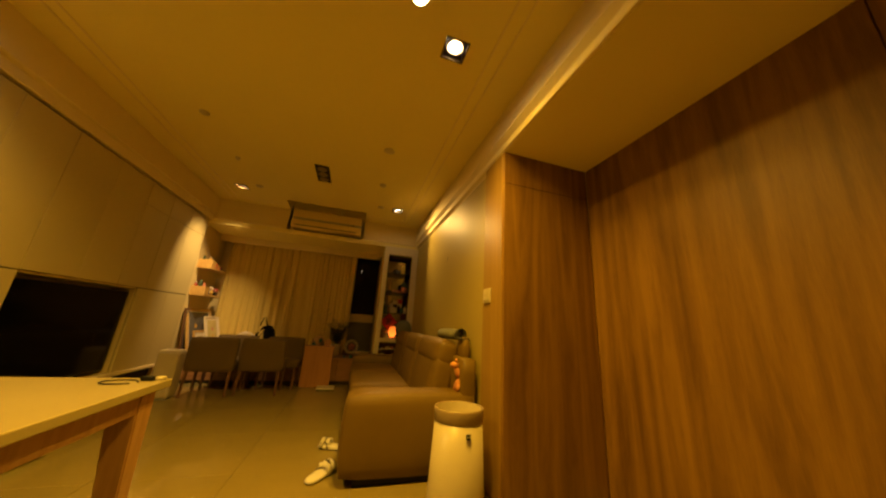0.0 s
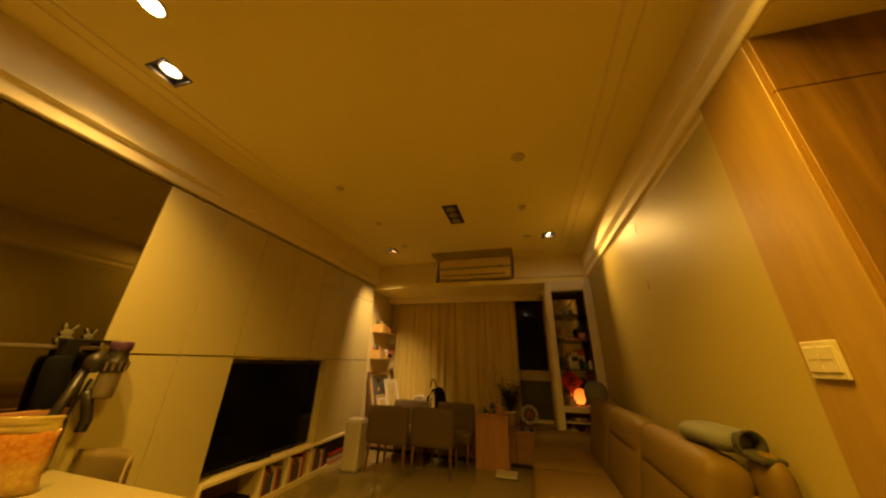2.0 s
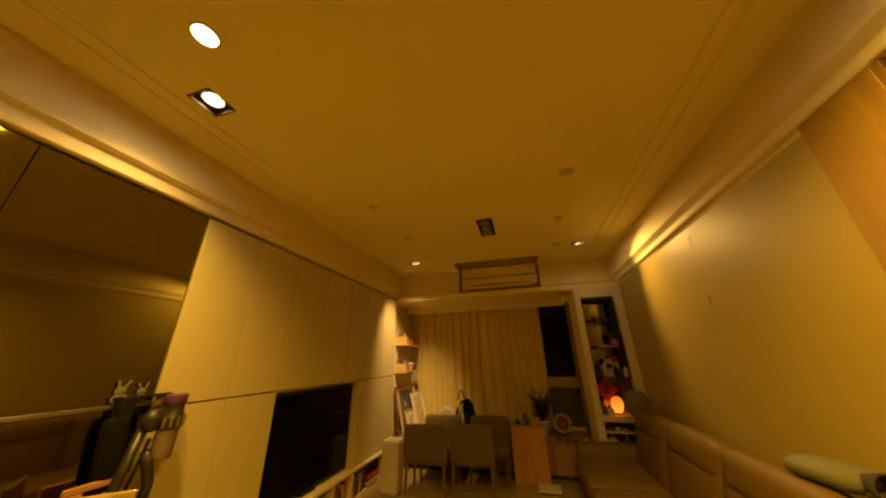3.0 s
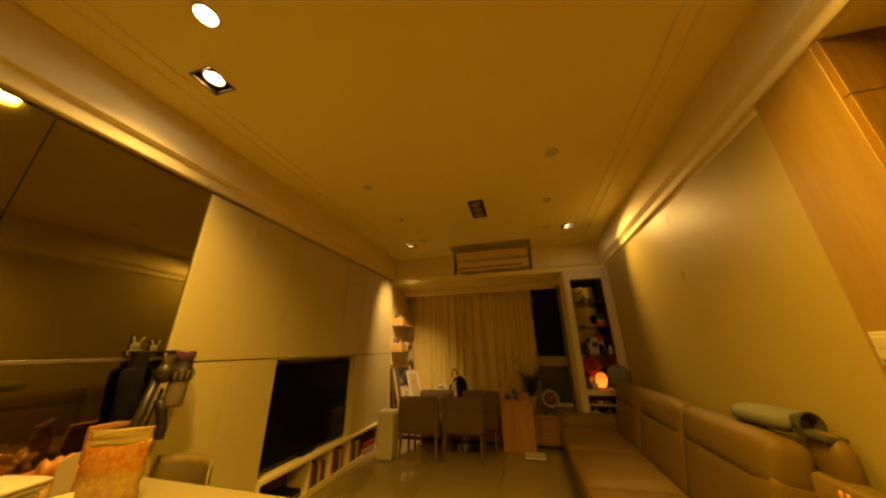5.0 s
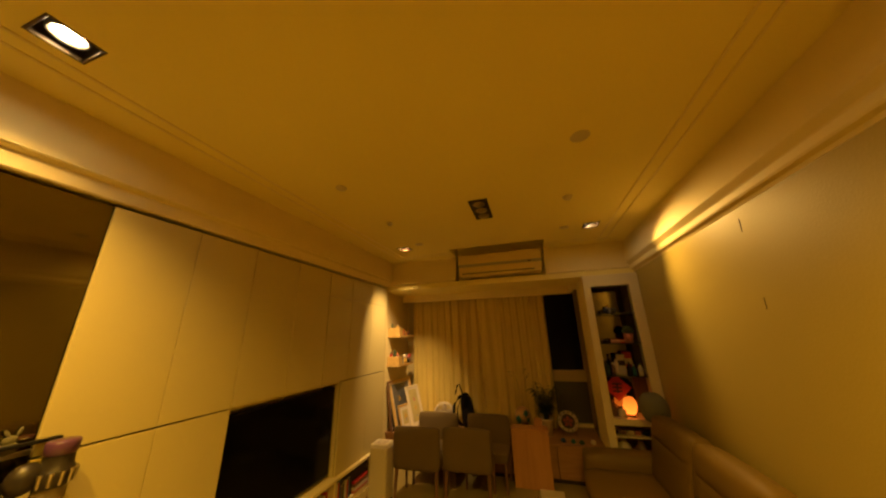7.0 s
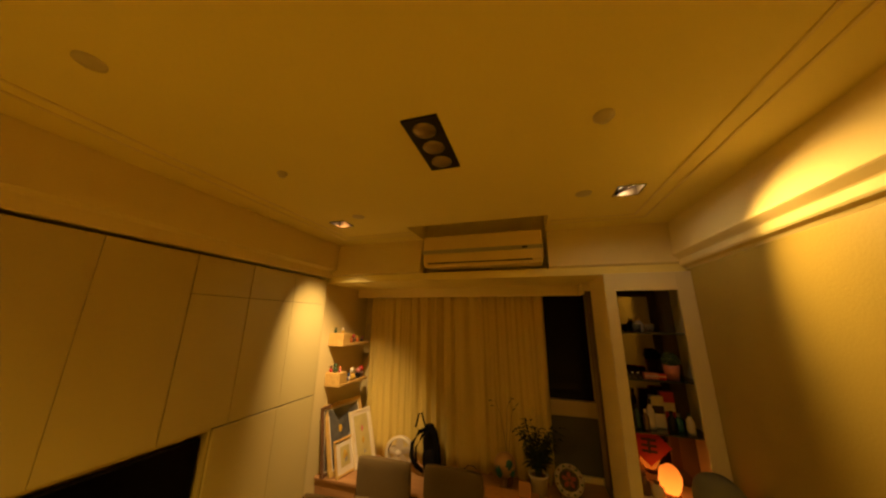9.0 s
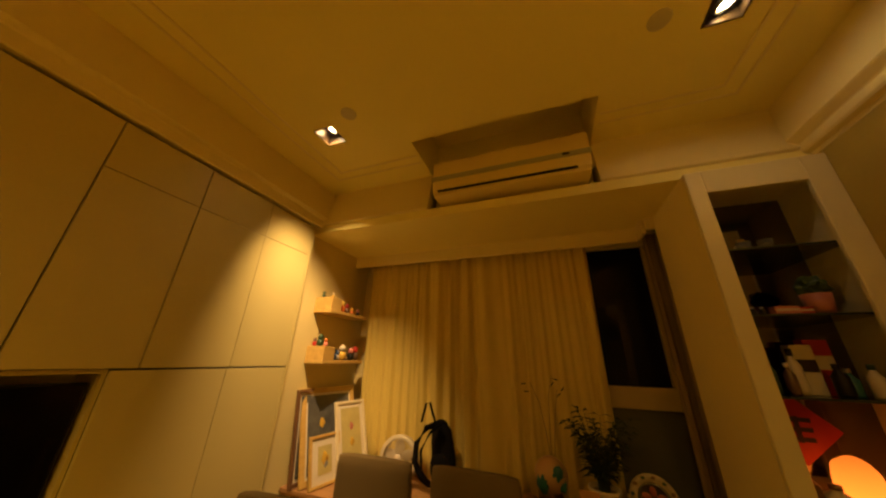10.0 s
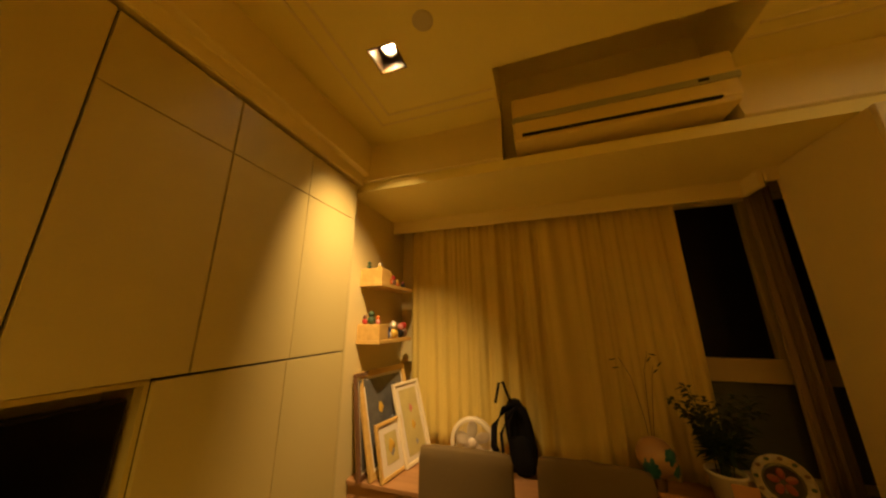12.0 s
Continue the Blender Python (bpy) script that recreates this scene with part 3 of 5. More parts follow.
# ---------- display cabinet by the window ----------
disp = thing("display_cabinet", 3.27, 7.6, 0.0, "white built-in display cabinet with glass shelves and dark mirror back", "cabinet")
part("stile", box(2.945, 3.03, 7.28, 7.31, 0.43, 2.543, 0.003), M_WHITE, disp)
part("stile", box(3.485, 3.598, 7.28, 7.31, 0.43, 2.543, 0.003), M_WHITE, disp)
part("top_rail", box(3.03, 3.485, 7.28, 7.31, 2.39, 2.543, 0.003), M_WHITE, disp)
part("side_panel", box(2.945, 2.975, 7.31, 7.93, 0.0, 2.543, 0.003), M_TRIM, disp)
part("side_panel", box(3.56, 3.598, 7.31, 7.93, 0.0, 2.543, 0.003), M_WHITE, disp)
part("top", box(2.975, 3.56, 7.31, 7.93, 2.45, 2.543), M_WHITE, disp)
part("back", box(2.975, 3.56, 7.66, 7.93, 0.43, 2.45), M_GAP, disp)
part("mirror_back", box(2.975, 3.56, 7.648, 7.66, 0.83, 2.45), M_DARKMIR, disp, "dark mirrored back")
part("base_shelf", box(2.975, 3.56, 7.285, 7.648, 0.755, 0.825, 0.003), M_WHITE, disp)
part("lower_shelf", box(2.975, 3.56, 7.285, 7.648, 0.63, 0.642, 0.002), M_WHITE, disp)
part("lower_back", box(2.975, 3.56, 7.648, 7.66, 0.43, 0.755), M_BENCH, disp)
part("plinth", box(2.945, 3.598, 7.29, 7.93, 0.0, 0.43, 0.003), M_BENCH, disp, "wooden base below the cabinet")
M_SHGLASS = mat("green_edge_glass", (0.03, 0.04, 0.025), 0.06, vary=0.05, bump=0)
for z in (2.04, 1.67, 1.285):
    part("glass_shelf", box(2.975, 3.56, 7.33, 7.645, z - 0.012, z, 0.002), M_SHGLASS, disp, "dark-edged glass shelf")

M_RED = mat("red_paper", (0.42, 0.02, 0.012), 0.5, vary=0.08, scale=20)
M_INK = mat("dark_ink", (0.03, 0.012, 0.008), 0.6, vary=0.1)
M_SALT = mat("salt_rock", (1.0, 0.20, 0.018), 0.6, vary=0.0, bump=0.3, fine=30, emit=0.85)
# the inner bulb's glow is put into the emission, weaker towards the rock's top
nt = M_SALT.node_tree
place, height, glow_fade = nt.nodes.new("ShaderNodeNewGeometry"), nt.nodes.new("ShaderNodeSeparateXYZ"), nt.nodes.new("ShaderNodeMapRange")
glow_fade.inputs["From Min"].default_value, glow_fade.inputs["From Max"].default_value = 0.86, 1.04
glow_fade.inputs["To Min"].default_value, glow_fade.inputs["To Max"].default_value = 1.15, 0.42
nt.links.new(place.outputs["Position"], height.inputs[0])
nt.links.new(height.outputs["Z"], glow_fade.inputs["Value"])
nt.links.new(glow_fade.outputs[0], nt.nodes["Principled BSDF"].inputs["Emission Strength"])
M_POT = mat("brown_ceramic", (0.16, 0.085, 0.04), 0.35, vary=0.15, scale=20)
M_CREAM = mat("cream_ceramic", (0.62, 0.54, 0.40), 0.3, vary=0.05, scale=20)
M_GREEN = mat("dark_green", (0.035, 0.075, 0.03), 0.5, vary=0.15, scale=30)
M_TEAL = mat("teal_enamel", (0.02, 0.13, 0.14), 0.35, vary=0.1, scale=20)
M_ORANGE = mat("orange_skin", (0.62, 0.17, 0.03), 0.45, vary=0.1, scale=30, bump=0.1)
M_YELLOW = mat("yellow_plastic", (0.62, 0.40, 0.05), 0.4, vary=0.06, scale=20)
M_PINK = mat("pink_plastic", (0.55, 0.20, 0.16), 0.4, vary=0.06, scale=20)
M_BLUE = mat("blue_plastic", (0.04, 0.08, 0.22), 0.4, vary=0.08, scale=20)
M_GLASSY = mat("clear_glass", (0.9, 0.88, 0.8), 0.05, vary=0.0, bump=0, clear=0.9)

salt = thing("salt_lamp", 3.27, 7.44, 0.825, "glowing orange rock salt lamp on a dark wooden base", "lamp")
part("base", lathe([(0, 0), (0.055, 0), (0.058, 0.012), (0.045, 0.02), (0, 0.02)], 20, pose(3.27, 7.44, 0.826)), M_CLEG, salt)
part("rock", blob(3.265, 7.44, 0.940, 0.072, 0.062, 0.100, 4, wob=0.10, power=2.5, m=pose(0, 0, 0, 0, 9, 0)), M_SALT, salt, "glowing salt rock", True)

sign = thing("paper_decoration", 3.2, 7.60, 0.83, "red diamond paper decoration with dark unreadable brush marks", "decoration")
tilt = pose(3.19, 7.565, 1.12, 8, 45, 0)
part("sheet", move(box(-0.115, 0.115, -0.003, 0.003, -0.115, 0.115, 0.002), tilt), M_RED, sign)
for i in range(3):
    part("mark", move(box(-0.055, 0.055, -0.006, -0.0035, -0.055 + 0.045 * i, -0.035 + 0.045 * i), tilt @ pose(0, 0, 0, 0, -45, 0)), M_INK, sign)
part("mark", move(box(-0.010, 0.010, -0.0065, -0.004, -0.06, 0.06), tilt @ pose(0, 0, 0, 0, -45, 0)), M_INK, sign)


def bottle(x, y, z, r, h, material, cap, label, kind="bottle"):
    ob = thing("small_" + kind, x, y, z, label, kind, "things in the display cabinet")
    part("body", lathe([(0, 0.001), (r * 0.92, 0.001), (r, 0.01 * h / 0.1), (r, h * 0.62), (r * 0.45, h * 0.78), (r * 0.4, h * 0.86), (0, h * 0.86)], 16, pose(x, y, z)), material, ob, "", True)
    part("cap", lathe([(0, h), (r * 0.45, h), (r * 0.48, h * 0.84), (0, h * 0.84)], 14, pose(x, y, z)), cap, ob, "", True)
    return ob


def carton(x, y, z, w, d, h, material, band, label, turn=0.0):
    ob = thing("small_box", x, y, z, label, "box", "things in the display cabinet")
    m = pose(x, y, z, 0, 0, turn)
    part("carton", move(box(-w / 2, w / 2, -d / 2, d / 2, 0.001, h, 0.002), m), material, ob)
    part("band", move(box(-w / 2 + 0.004, w / 2 - 0.004, -d / 2 - 0.0015, -d / 2 + 0.001, h * 0.45, h * 0.7), m), band, ob)
    return ob


def tumbler(x, y, z, r, h, label):
    return solo("glass_cup", lathe([(0, 0.002), (r * 0.8, 0.002), (r, h), (r * 0.92, h), (r * 0.72, 0.012), (0, 0.012)], 18, pose(x, y, z)), M_GLASSY, label, "glass", "things in the display cabinet", smooth=True)


rnd = random.Random(5)
tumbler(3.20, 7.46, 2.04, 0.035, 0.07, "small clear glass on the top shelf")
tumbler(3.29, 7.44, 2.04, 0.035, 0.07, "small clear glass on the top shelf")
bottle(3.24, 7.55, 2.04, 0.04, 0.12, M_CREAM, M_YELLOW, "cream jar with a yellow lid on the glass shelf", "jar")
for x, m in ((3.06, M_BLACK), (3.10, M_BLACK), (3.14, M_BLACK)):
    bottle(x, 7.40, 1.67, 0.016, 0.045, m, M_CREAM, "tiny dark bottle on the glass shelf")
carton(3.23, 7.40, 1.67, 0.10, 0.05, 0.045, M_PINK, M_CREAM, "small pink box on the glass shelf")
carton(3.31, 7.41, 1.67, 0.06, 0.05, 0.04, M_RED, M_CREAM, "small red box on the glass shelf")
pot = thing("plant_pot", 3.40, 7.44, 1.67, "brown pot with a small dark plant", "plant pot")
part("pot", lathe([(0, 0), (0.045, 0), (0.06, 0.11), (0.052, 0.11), (0.045, 0.10), (0, 0.10)], 20, pose(3.40, 7.44, 1.671)), M_PINK, pot, "", True)
part("leaves", blob(3.40, 7.44, 1.82, 0.06, 0.055, 0.055, 3, wob=0.6), M_GREEN, pot, "dark green leaves")
for i, (x, h, r, m, c, l) in enumerate(((3.05, 0.20, 0.026, M_BLACK, M_STEEL, "dark bottle with a metal cap on the glass shelf"), (3.10, 0.17, 0.024, M_GREEN, M_BLACK, "green bottle on the glass shelf"), (3.15, 0.15, 0.022, M_POT, M_CREAM, "brown bottle with a cream cap"), (3.20, 0.22, 0.028, M_CREAM, M_BLACK, "tall cream bottle with a black cap"), (3.33, 0.15, 0.03, M_BLACK, M_BLACK, "short black bottle on the glass shelf"), (3.39, 0.13, 0.026, M_TEAL, M_STEEL, "teal bottle with a metal cap"), (3.45, 0.15, 0.028, M_CREAM, M_GREEN, "cream bottle with a green cap"))):
    bottle(x, 7.40 + 0.04 * (i % 2), 1.285, r, h, m, c, l)
carton(3.27, 7.50, 1.285, 0.09, 0.06, 0.24, M_CREAM, M_INK, "tall cream box with dark unreadable print")
carton(3.36, 7.54, 1.285, 0.10, 0.06, 0.27, M_RED, M_CREAM, "tall red box behind the bottles")
bottle(3.08, 7.42, 0.825, 0.04, 0.15, M_POT, M_POT, "brown ceramic vase beside the salt lamp", "vase")
bottle(3.16, 7.40, 0.825, 0.045, 0.11, M_CREAM, M_POT, "cream ceramic jar beside the salt lamp", "jar")
for x, m, l in ((3.05, M_BLACK, "small black stone ornament in the cabinet niche"), (3.13, M_POT, "small brown ornament in the cabinet niche"), (3.20, M_CREAM, "small cream ornament in the cabinet niche"), (3.28, M_PINK, "small pink ornament in the cabinet niche"), (3.36, M_BLACK, "small black ornament in the cabinet niche")):
    solo("small_ornament", blob(x, 7.38, 0.665, 0.032, 0.03, 0.026, 2, wob=0.4), m, l, "ornament", "things in the display cabinet", smooth=True)
bottle(3.12, 7.42, 0.43, 0.07, 0.16, M_CREAM, M_YELLOW, "round cream pot on the wooden base", "jar")
bottle(3.30, 7.42, 0.43, 0.06, 0.15, M_POT, M_YELLOW, "round brown pot on the wooden base", "jar")

# ---------- sofa ----------
sofa = thing("sofa", 3.1, 5.65, 0, "long tan leather sofa with padded head rolls", "sofa")
part("base", soft_box(2.62, 3.56, 4.18, 7.16, 0.06, 0.30, 0.03), M_LEATHER, sofa, "", True)
part("skirt", box(2.66, 3.54, 4.20, 7.14, 0.0, 0.07), M_BLACK, sofa, "dark recessed foot")
part("armrest", soft_box(2.555, 3.55, 4.15, 4.43, 0.05, 0.585, 0.045, 0.02, cuts=6), M_LEATHER, sofa, "", True)
part("armrest", soft_box(2.62, 3.50, 6.92, 7.18, 0.05, 0.56, 0.045, 0.02, cuts=6), M_LEATHER, sofa, "", True)
for i in range(3):
    y0 = 4.435 + i * 0.828
    part("seat_cushion", soft_box(2.59, 3.26, y0 + 0.004, y0 + 0.824, 0.27, 0.45, 0.045, 0.012, cuts=7), M_LEATHER, sofa, "", True)
    back = part("back_cushion", move(soft_box(-0.10, 0.10, y0 + 0.004, y0 + 0.824, 0.0, 0.46, 0.045, 0.012, cuts=7), pose(3.30, 0, 0.38, 0, 10, 0)), M_LEATHER, sofa, "", True)
    part("head_roll", move(soft_box(-0.11, 0.11, y0 + 0.004, y0 + 0.824, 0.0, 0.25, 0.075, 0.008, cuts=7), pose(3.36, 0, 0.735, 0, 12, 0)), M_LEATHER, back, "padded head roll", True)
part("back_frame", soft_box(3.42, 3.57, 4.18, 7.16, 0.2, 0.86, 0.04), M_LEATHER, sofa, "", True)

M_CUSH = mat("grey_blue_cloth", (0.165, 0.165, 0.135), 0.9, vary=0.1, scale=6, fine=220, bump=0.2)
M_CUSHD = mat("dark_lining_cloth", (0.05, 0.045, 0.035), 0.9, vary=0.1, scale=6, fine=220, bump=0.2)
cush = thing("rolled_cushion", 3.46, 4.55, 1.05, "grey-blue cushion folded open on the sofa back", "cushion")
m = pose(3.46, 4.64, 1.035, 0, 0, 12)
part("cover", move(soft_box(-0.09, 0.09, -0.16, 0.13, -0.042, 0.042, 0.04, 0.01, cuts=6), m), M_CUSH, cush, "", True)
part("open_end", move(lathe([(0.0, -0.02), (0.035, -0.01), (0.055, 0.05), (0.060, 0.07), (0.05, 0.07), (0.03, 0.0), (0, -0.005)], 20), m @ pose(0, -0.14, 0, 90, 0, 0)), M_CUSHD, cush, "dark open end", True)
part("corner_flap", move(box(-0.05, 0.05, -0.29, -0.16, -0.012, 0.012, 0.008, 2), m @ pose(0, 0, -0.01, 6, 0, 0)), M_CUSHD, cush)
solo("bolster_cushion", blob(3.525, 4.40, 0.685, 0.052, 0.075, 0.10, 3, power=2.8), M_FABRIC, "brown bolster cushion standing on the sofa arm", "cushion", smooth=True)
solo("bolster_cushion", blob(3.525, 4.42, 0.90, 0.050, 0.09, 0.12, 3, power=2.6), M_LEATHER, "tan bolster cushion on the brown one", "cushion", smooth=True)
solo("round_cushion", blob(3.40, 7.04, 1.005, 0.135, 0.15, 0.155, 4, power=2.3), M_CUSH, "round grey-blue plush cushion on the sofa end", "cushion", smooth=True)
M_TOY = mat("orange_plush", (0.58, 0.22, 0.07), 0.95, vary=0.35, scale=45, fine=200, bump=0.3, alt=(0.50, 0.30, 0.14))
bm = blob(3.47, 4.30, 0.69, 0.07, 0.05, 0.055, 2)
blob(3.415, 4.29, 0.78, 0.025, 0.025, 0.06, 2, bm=bm, m=pose(0, 0, 0, 0, -25, 0))
blob(3.385, 4.285, 0.835, 0.042, 0.025, 0.026, 2, bm=bm)
for dx, dy in ((-0.045, -0.03), (-0.045, 0.03), (0.045, -0.03), (0.045, 0.03)):
    tube([(3.47 + dx, 4.30 + dy, 0.69), (3.47 + dx * 1.3, 4.30 + dy, 0.63)], 0.016, 8, bm=bm)
for dy in (-0.012, 0.012):
    tube([(3.40, 4.285 + dy, 0.855), (3.405, 4.285 + dy * 1.3, 0.885)], 0.006, 6, bm=bm)
move(bm, Matrix.Translation((0.0, -0.03, -0.040)))
solo("plush_animal", bm, M_TOY, "orange spotted plush animal on the sofa arm", "plush toy", smooth=True)

for y, z, h in ((5.293, 2.455, 0.085), (5.312, 1.954, 0.07)):
    solo("wall_scratch", move(box(-0.0015, 0.0015, -0.0022, 0.0022, -h / 2, h / 2), pose(3.5995, y, z, 5, 0, 0)), M_GAP, "thin dark scratch in the wall paint", "trim", kind="structure")

# ---------- waste bin, slippers, switch ----------
M_RIM = mat("tan_rim", (0.36, 0.27, 0.16), 0.4, vary=0.06, scale=8)
bin_ = thing("waste_bin", 3.295, 3.87, 0, "tall white oval waste bin with a tan rim", "bin")
sq = pose(3.295, 3.87, 0) @ Matrix.Diagonal((1.0, 0.88, 1, 1))
part("body", lathe([(0, 0.0), (0.185, 0.0), (0.190, 0.02), (0.165, 0.50), (0.158, 0.50), (0.18, 0.03), (0, 0.03)], 40, sq), M_PLASTIC, bin_, "", True)
part("rim", lathe([(0.164, 0.495), (0.168, 0.50), (0.172, 0.570), (0.169, 0.578), (0.163, 0.578), (0.156, 0.52), (0.158, 0.50)], 40, sq), M_RIM, bin_, "tan plastic rim", True)
part("inner_bag", lathe([(0.156, 0.575), (0.15, 0.50), (0.14, 0.42), (0, 0.40)], 40, sq), M_PLASTIC, bin_, "white lining", True)
bd = part("badge", box(3.292, 3.322, 3.713, 3.722, 0.425, 0.455, 0.002), M_BLACK, bin_, "small dark square badge")
part("badge_lines", box(3.297, 3.317, 3.710, 3.714, 0.436, 0.444, 0.001), M_GREYPL, bd)

M_SLIP = mat("white_rubber", (0.70, 0.66, 0.56), 0.6, vary=0.06, scale=20)


def slipper(x, y, turn):
    ob = thing("slipper", x, y, 0, "white rubber slide slipper on the floor", "slipper", "pair of slippers")
    m = pose(x, y, 0, 0, 0, turn) @ Matrix.Diagonal((1, 1, 1, 1))
    part("sole", move(blob(0, 0, 0.016, 0.05, 0.13, 0.016, 3, power=3.0), m), M_SLIP, ob, "", True)
    bm = bmesh.new()
    for a in (0.035, 0.085):
        tube([(-0.05, a, 0.02), (-0.035, a + 0.005, 0.055), (0, a + 0.01, 0.066), (0.035, a + 0.005, 0.055), (0.05, a, 0.02)], 0.017, 8, bm=bm)
    part("strap", move(bm, m), M_SLIP, ob, "", True)
    part("marking", move(box(-0.02, 0.02, 0.06, 0.072, 0.078, 0.084, 0.002), m), M_BLACK, ob, "dark strap marking")


slipper(2.44, 4.38, -35)
slipper(2.50, 4.86, 70)

sw = thing("wall_switch", 3.562, 4.02, 1.315, "white double wall switch on the wood edge", "switch")
part("plate", box(3.556, 3.567, 3.958, 4.088, 1.312, 1.432, 0.004, 2), M_PLASTIC, sw)
for y0 in (3.967, 4.026):
    part("rocker", box(3.551, 3.558, y0, y0 + 0.053, 1.332, 1.414, 0.003, 2), M_PLASTIC, sw)
part("gap_line", box(3.550, 3.556, 3.98, 4.065, 1.371, 1.374), M_RIM, sw)


# ---------- small chairs by the window ----------
def kid_chair(x, y, turn):
    ob = thing("upholstered_chair", 0, 0, 0, "low taupe upholstered chair with dark wooden legs", "chair", "low chairs by the window")
    part("seat", soft_box(-0.275, 0.275, -0.17, 0.17, 0.30, 0.43, 0.03, 0.01), M_FABRIC, ob, "", True)
    part("backrest", soft_box(-0.285, 0.285, -0.215, -0.135, 0.315, 0.755, 0.028, 0.006, cuts=6), M_FABRIC, ob, "", True)
    for sx in (-1, 1):
        part("leg", tube([(sx * 0.245, -0.175, 0.32), (sx * 0.255, -0.205, 0.0)], 0.022, 8, taper=0.7), M_CLEG, ob)
        part("leg", tube([(sx * 0.245, 0.14, 0.32), (sx * 0.250, 0.15, 0.0)], 0.022, 8, taper=0.7), M_CLEG, ob)
    ob.matrix_basis = pose(x, y, 0, 0, 0, turn)
    return ob


first = kid_chair(0.745, 6.90, 2)
copy_thing(first, pose(1.345, 6.98, 0, 0, 0, 0))
copy_thing(first, pose(0.80, 7.27, 0, 0, 0, 181))
copy_thing(first, pose(1.50, 7.30, 0, 0, 0, 178))

pur = thing("air_purifier", 0.32, 6.68, 0, "white column air purifier with a slotted top", "air purifier")
part("body", box(0.205, 0.435, 6.57, 6.79, 0.012, 0.57, 0.03, 4), M_PLASTIC, pur)
part("foot", box(0.22, 0.42, 6.585, 6.775, 0.0, 0.014), M_GREYPL, pur)
part("top_cap", box(0.215, 0.425, 6.58, 6.78, 0.568, 0.582, 0.006, 2), M_WHITE, pur)
for k in range(5):
    part("vent_slot", box(0.25, 0.39, 6.615 + 0.03 * k, 6.627 + 0.03 * k, 0.580, 0.5825), M_RIM, pur)

boxcab = thing("wooden_box", 2.05, 7.43, 0, "tall plain orange-brown wooden box before the bench", "box")
M_BOX = wood_mat("box_wood", (0.50, 0.25, 0.085), (0.40, 0.19, 0.06), 0.45, True, 8.0)
part("front", box(1.82, 2.275, 7.335, 7.353, 0.0, 0.625, 0.002), M_BOX, boxcab)
part("side", box(1.82, 1.838, 7.353, 7.535, 0.0, 0.625, 0.002), M_BOX, boxcab)
part("side", box(2.257, 2.275, 7.353, 7.535, 0.0, 0.625, 0.002), M_BOX, boxcab)
part("top", box(1.815, 2.28, 7.33, 7.535, 0.625, 0.642, 0.003), M_BOX, boxcab)

scale_ = thing("bathroom_scale", 2.25, 7.17, 0, "flat white scale on the floor tiles", "scale")
part("platform", box(2.11, 2.38, 7.06, 7.30, 0.012, 0.035, 0.008, 2), M_PLASTIC, scale_)
for dx in (2.14, 2.35):
    for dy in (7.09, 7.27):
        part("foot", lathe([(0, 0), (0.012, 0), (0.012, 0.014), (0, 0.014)], 10, pose(dx, dy, 0)), M_BLACK, scale_)

# ---------- dining table ----------
TZ = 0.722
table = thing("dining_table", 0.8, 3.42, 0, "long white-topped dining table with thick wooden legs", "table")
part("tabletop", box(0.0, 1.585, 2.875, 3.965, TZ - 0.042, TZ, 0.006, 3), M_TABLE, table, "white glossy tabletop")
part("apron", box(0.06, 1.535, 2.925, 2.95, 0.575, TZ - 0.043, 0.002), M_TWOOD, table)
part("apron", box(0.06, 1.535, 3.89, 3.915, 0.575, TZ - 0.043, 0.002), M_TWOOD, table)
part("apron", box(1.515, 1.535, 2.95, 3.89, 0.575, TZ - 0.043, 0.002), M_TWOOD, table)
part("apron", box(0.06, 0.08, 2.95, 3.89, 0.575, TZ - 0.043, 0.002), M_TWOOD, table)


def table_leg(x, y, sx, sy):
    bm = bmesh.new()
    lo = [(x + sx * 0.045 + a * 0.042, y + sy * 0.03 + b * 0.040, 0.0) for a, b in ((-1, -1), (1, -1), (1, 1), (-1, 1))]
    hi = [(x + a * 0.066, y + b * 0.062, TZ - 0.044) for a, b in ((-1, -1), (1, -1), (1, 1), (-1, 1))]
    v = [bm.verts.new(p) for p in lo + hi]
    bm.faces.new(v[3::-1])
    bm.faces.new(v[4:])
    for k in range(4):
        bm.faces.new((v[k], v[(k + 1) % 4], v[4 + (k + 1) % 4], v[4 + k]))
    bmesh.ops.bevel(bm, geom=bm.edges[:], offset=0.006, segments=2, affect="EDGES")
    return bm


for x, y, sx, sy in ((0.11, 2.96, -0.3, -1), (0.11, 3.87, -0.3, 1), (1.475, 2.97, 0.8, -1), (1.475, 3.87, 0.8, 1)):
    part("leg", table_leg(x, y, sx, sy), M_TWOOD, table)
part("corner_guard", box(1.47, 1.592, 2.868, 2.91, TZ - 0.018, TZ + 0.003, 0.009, 3), M_TABLE, table, "white soft corner guard")


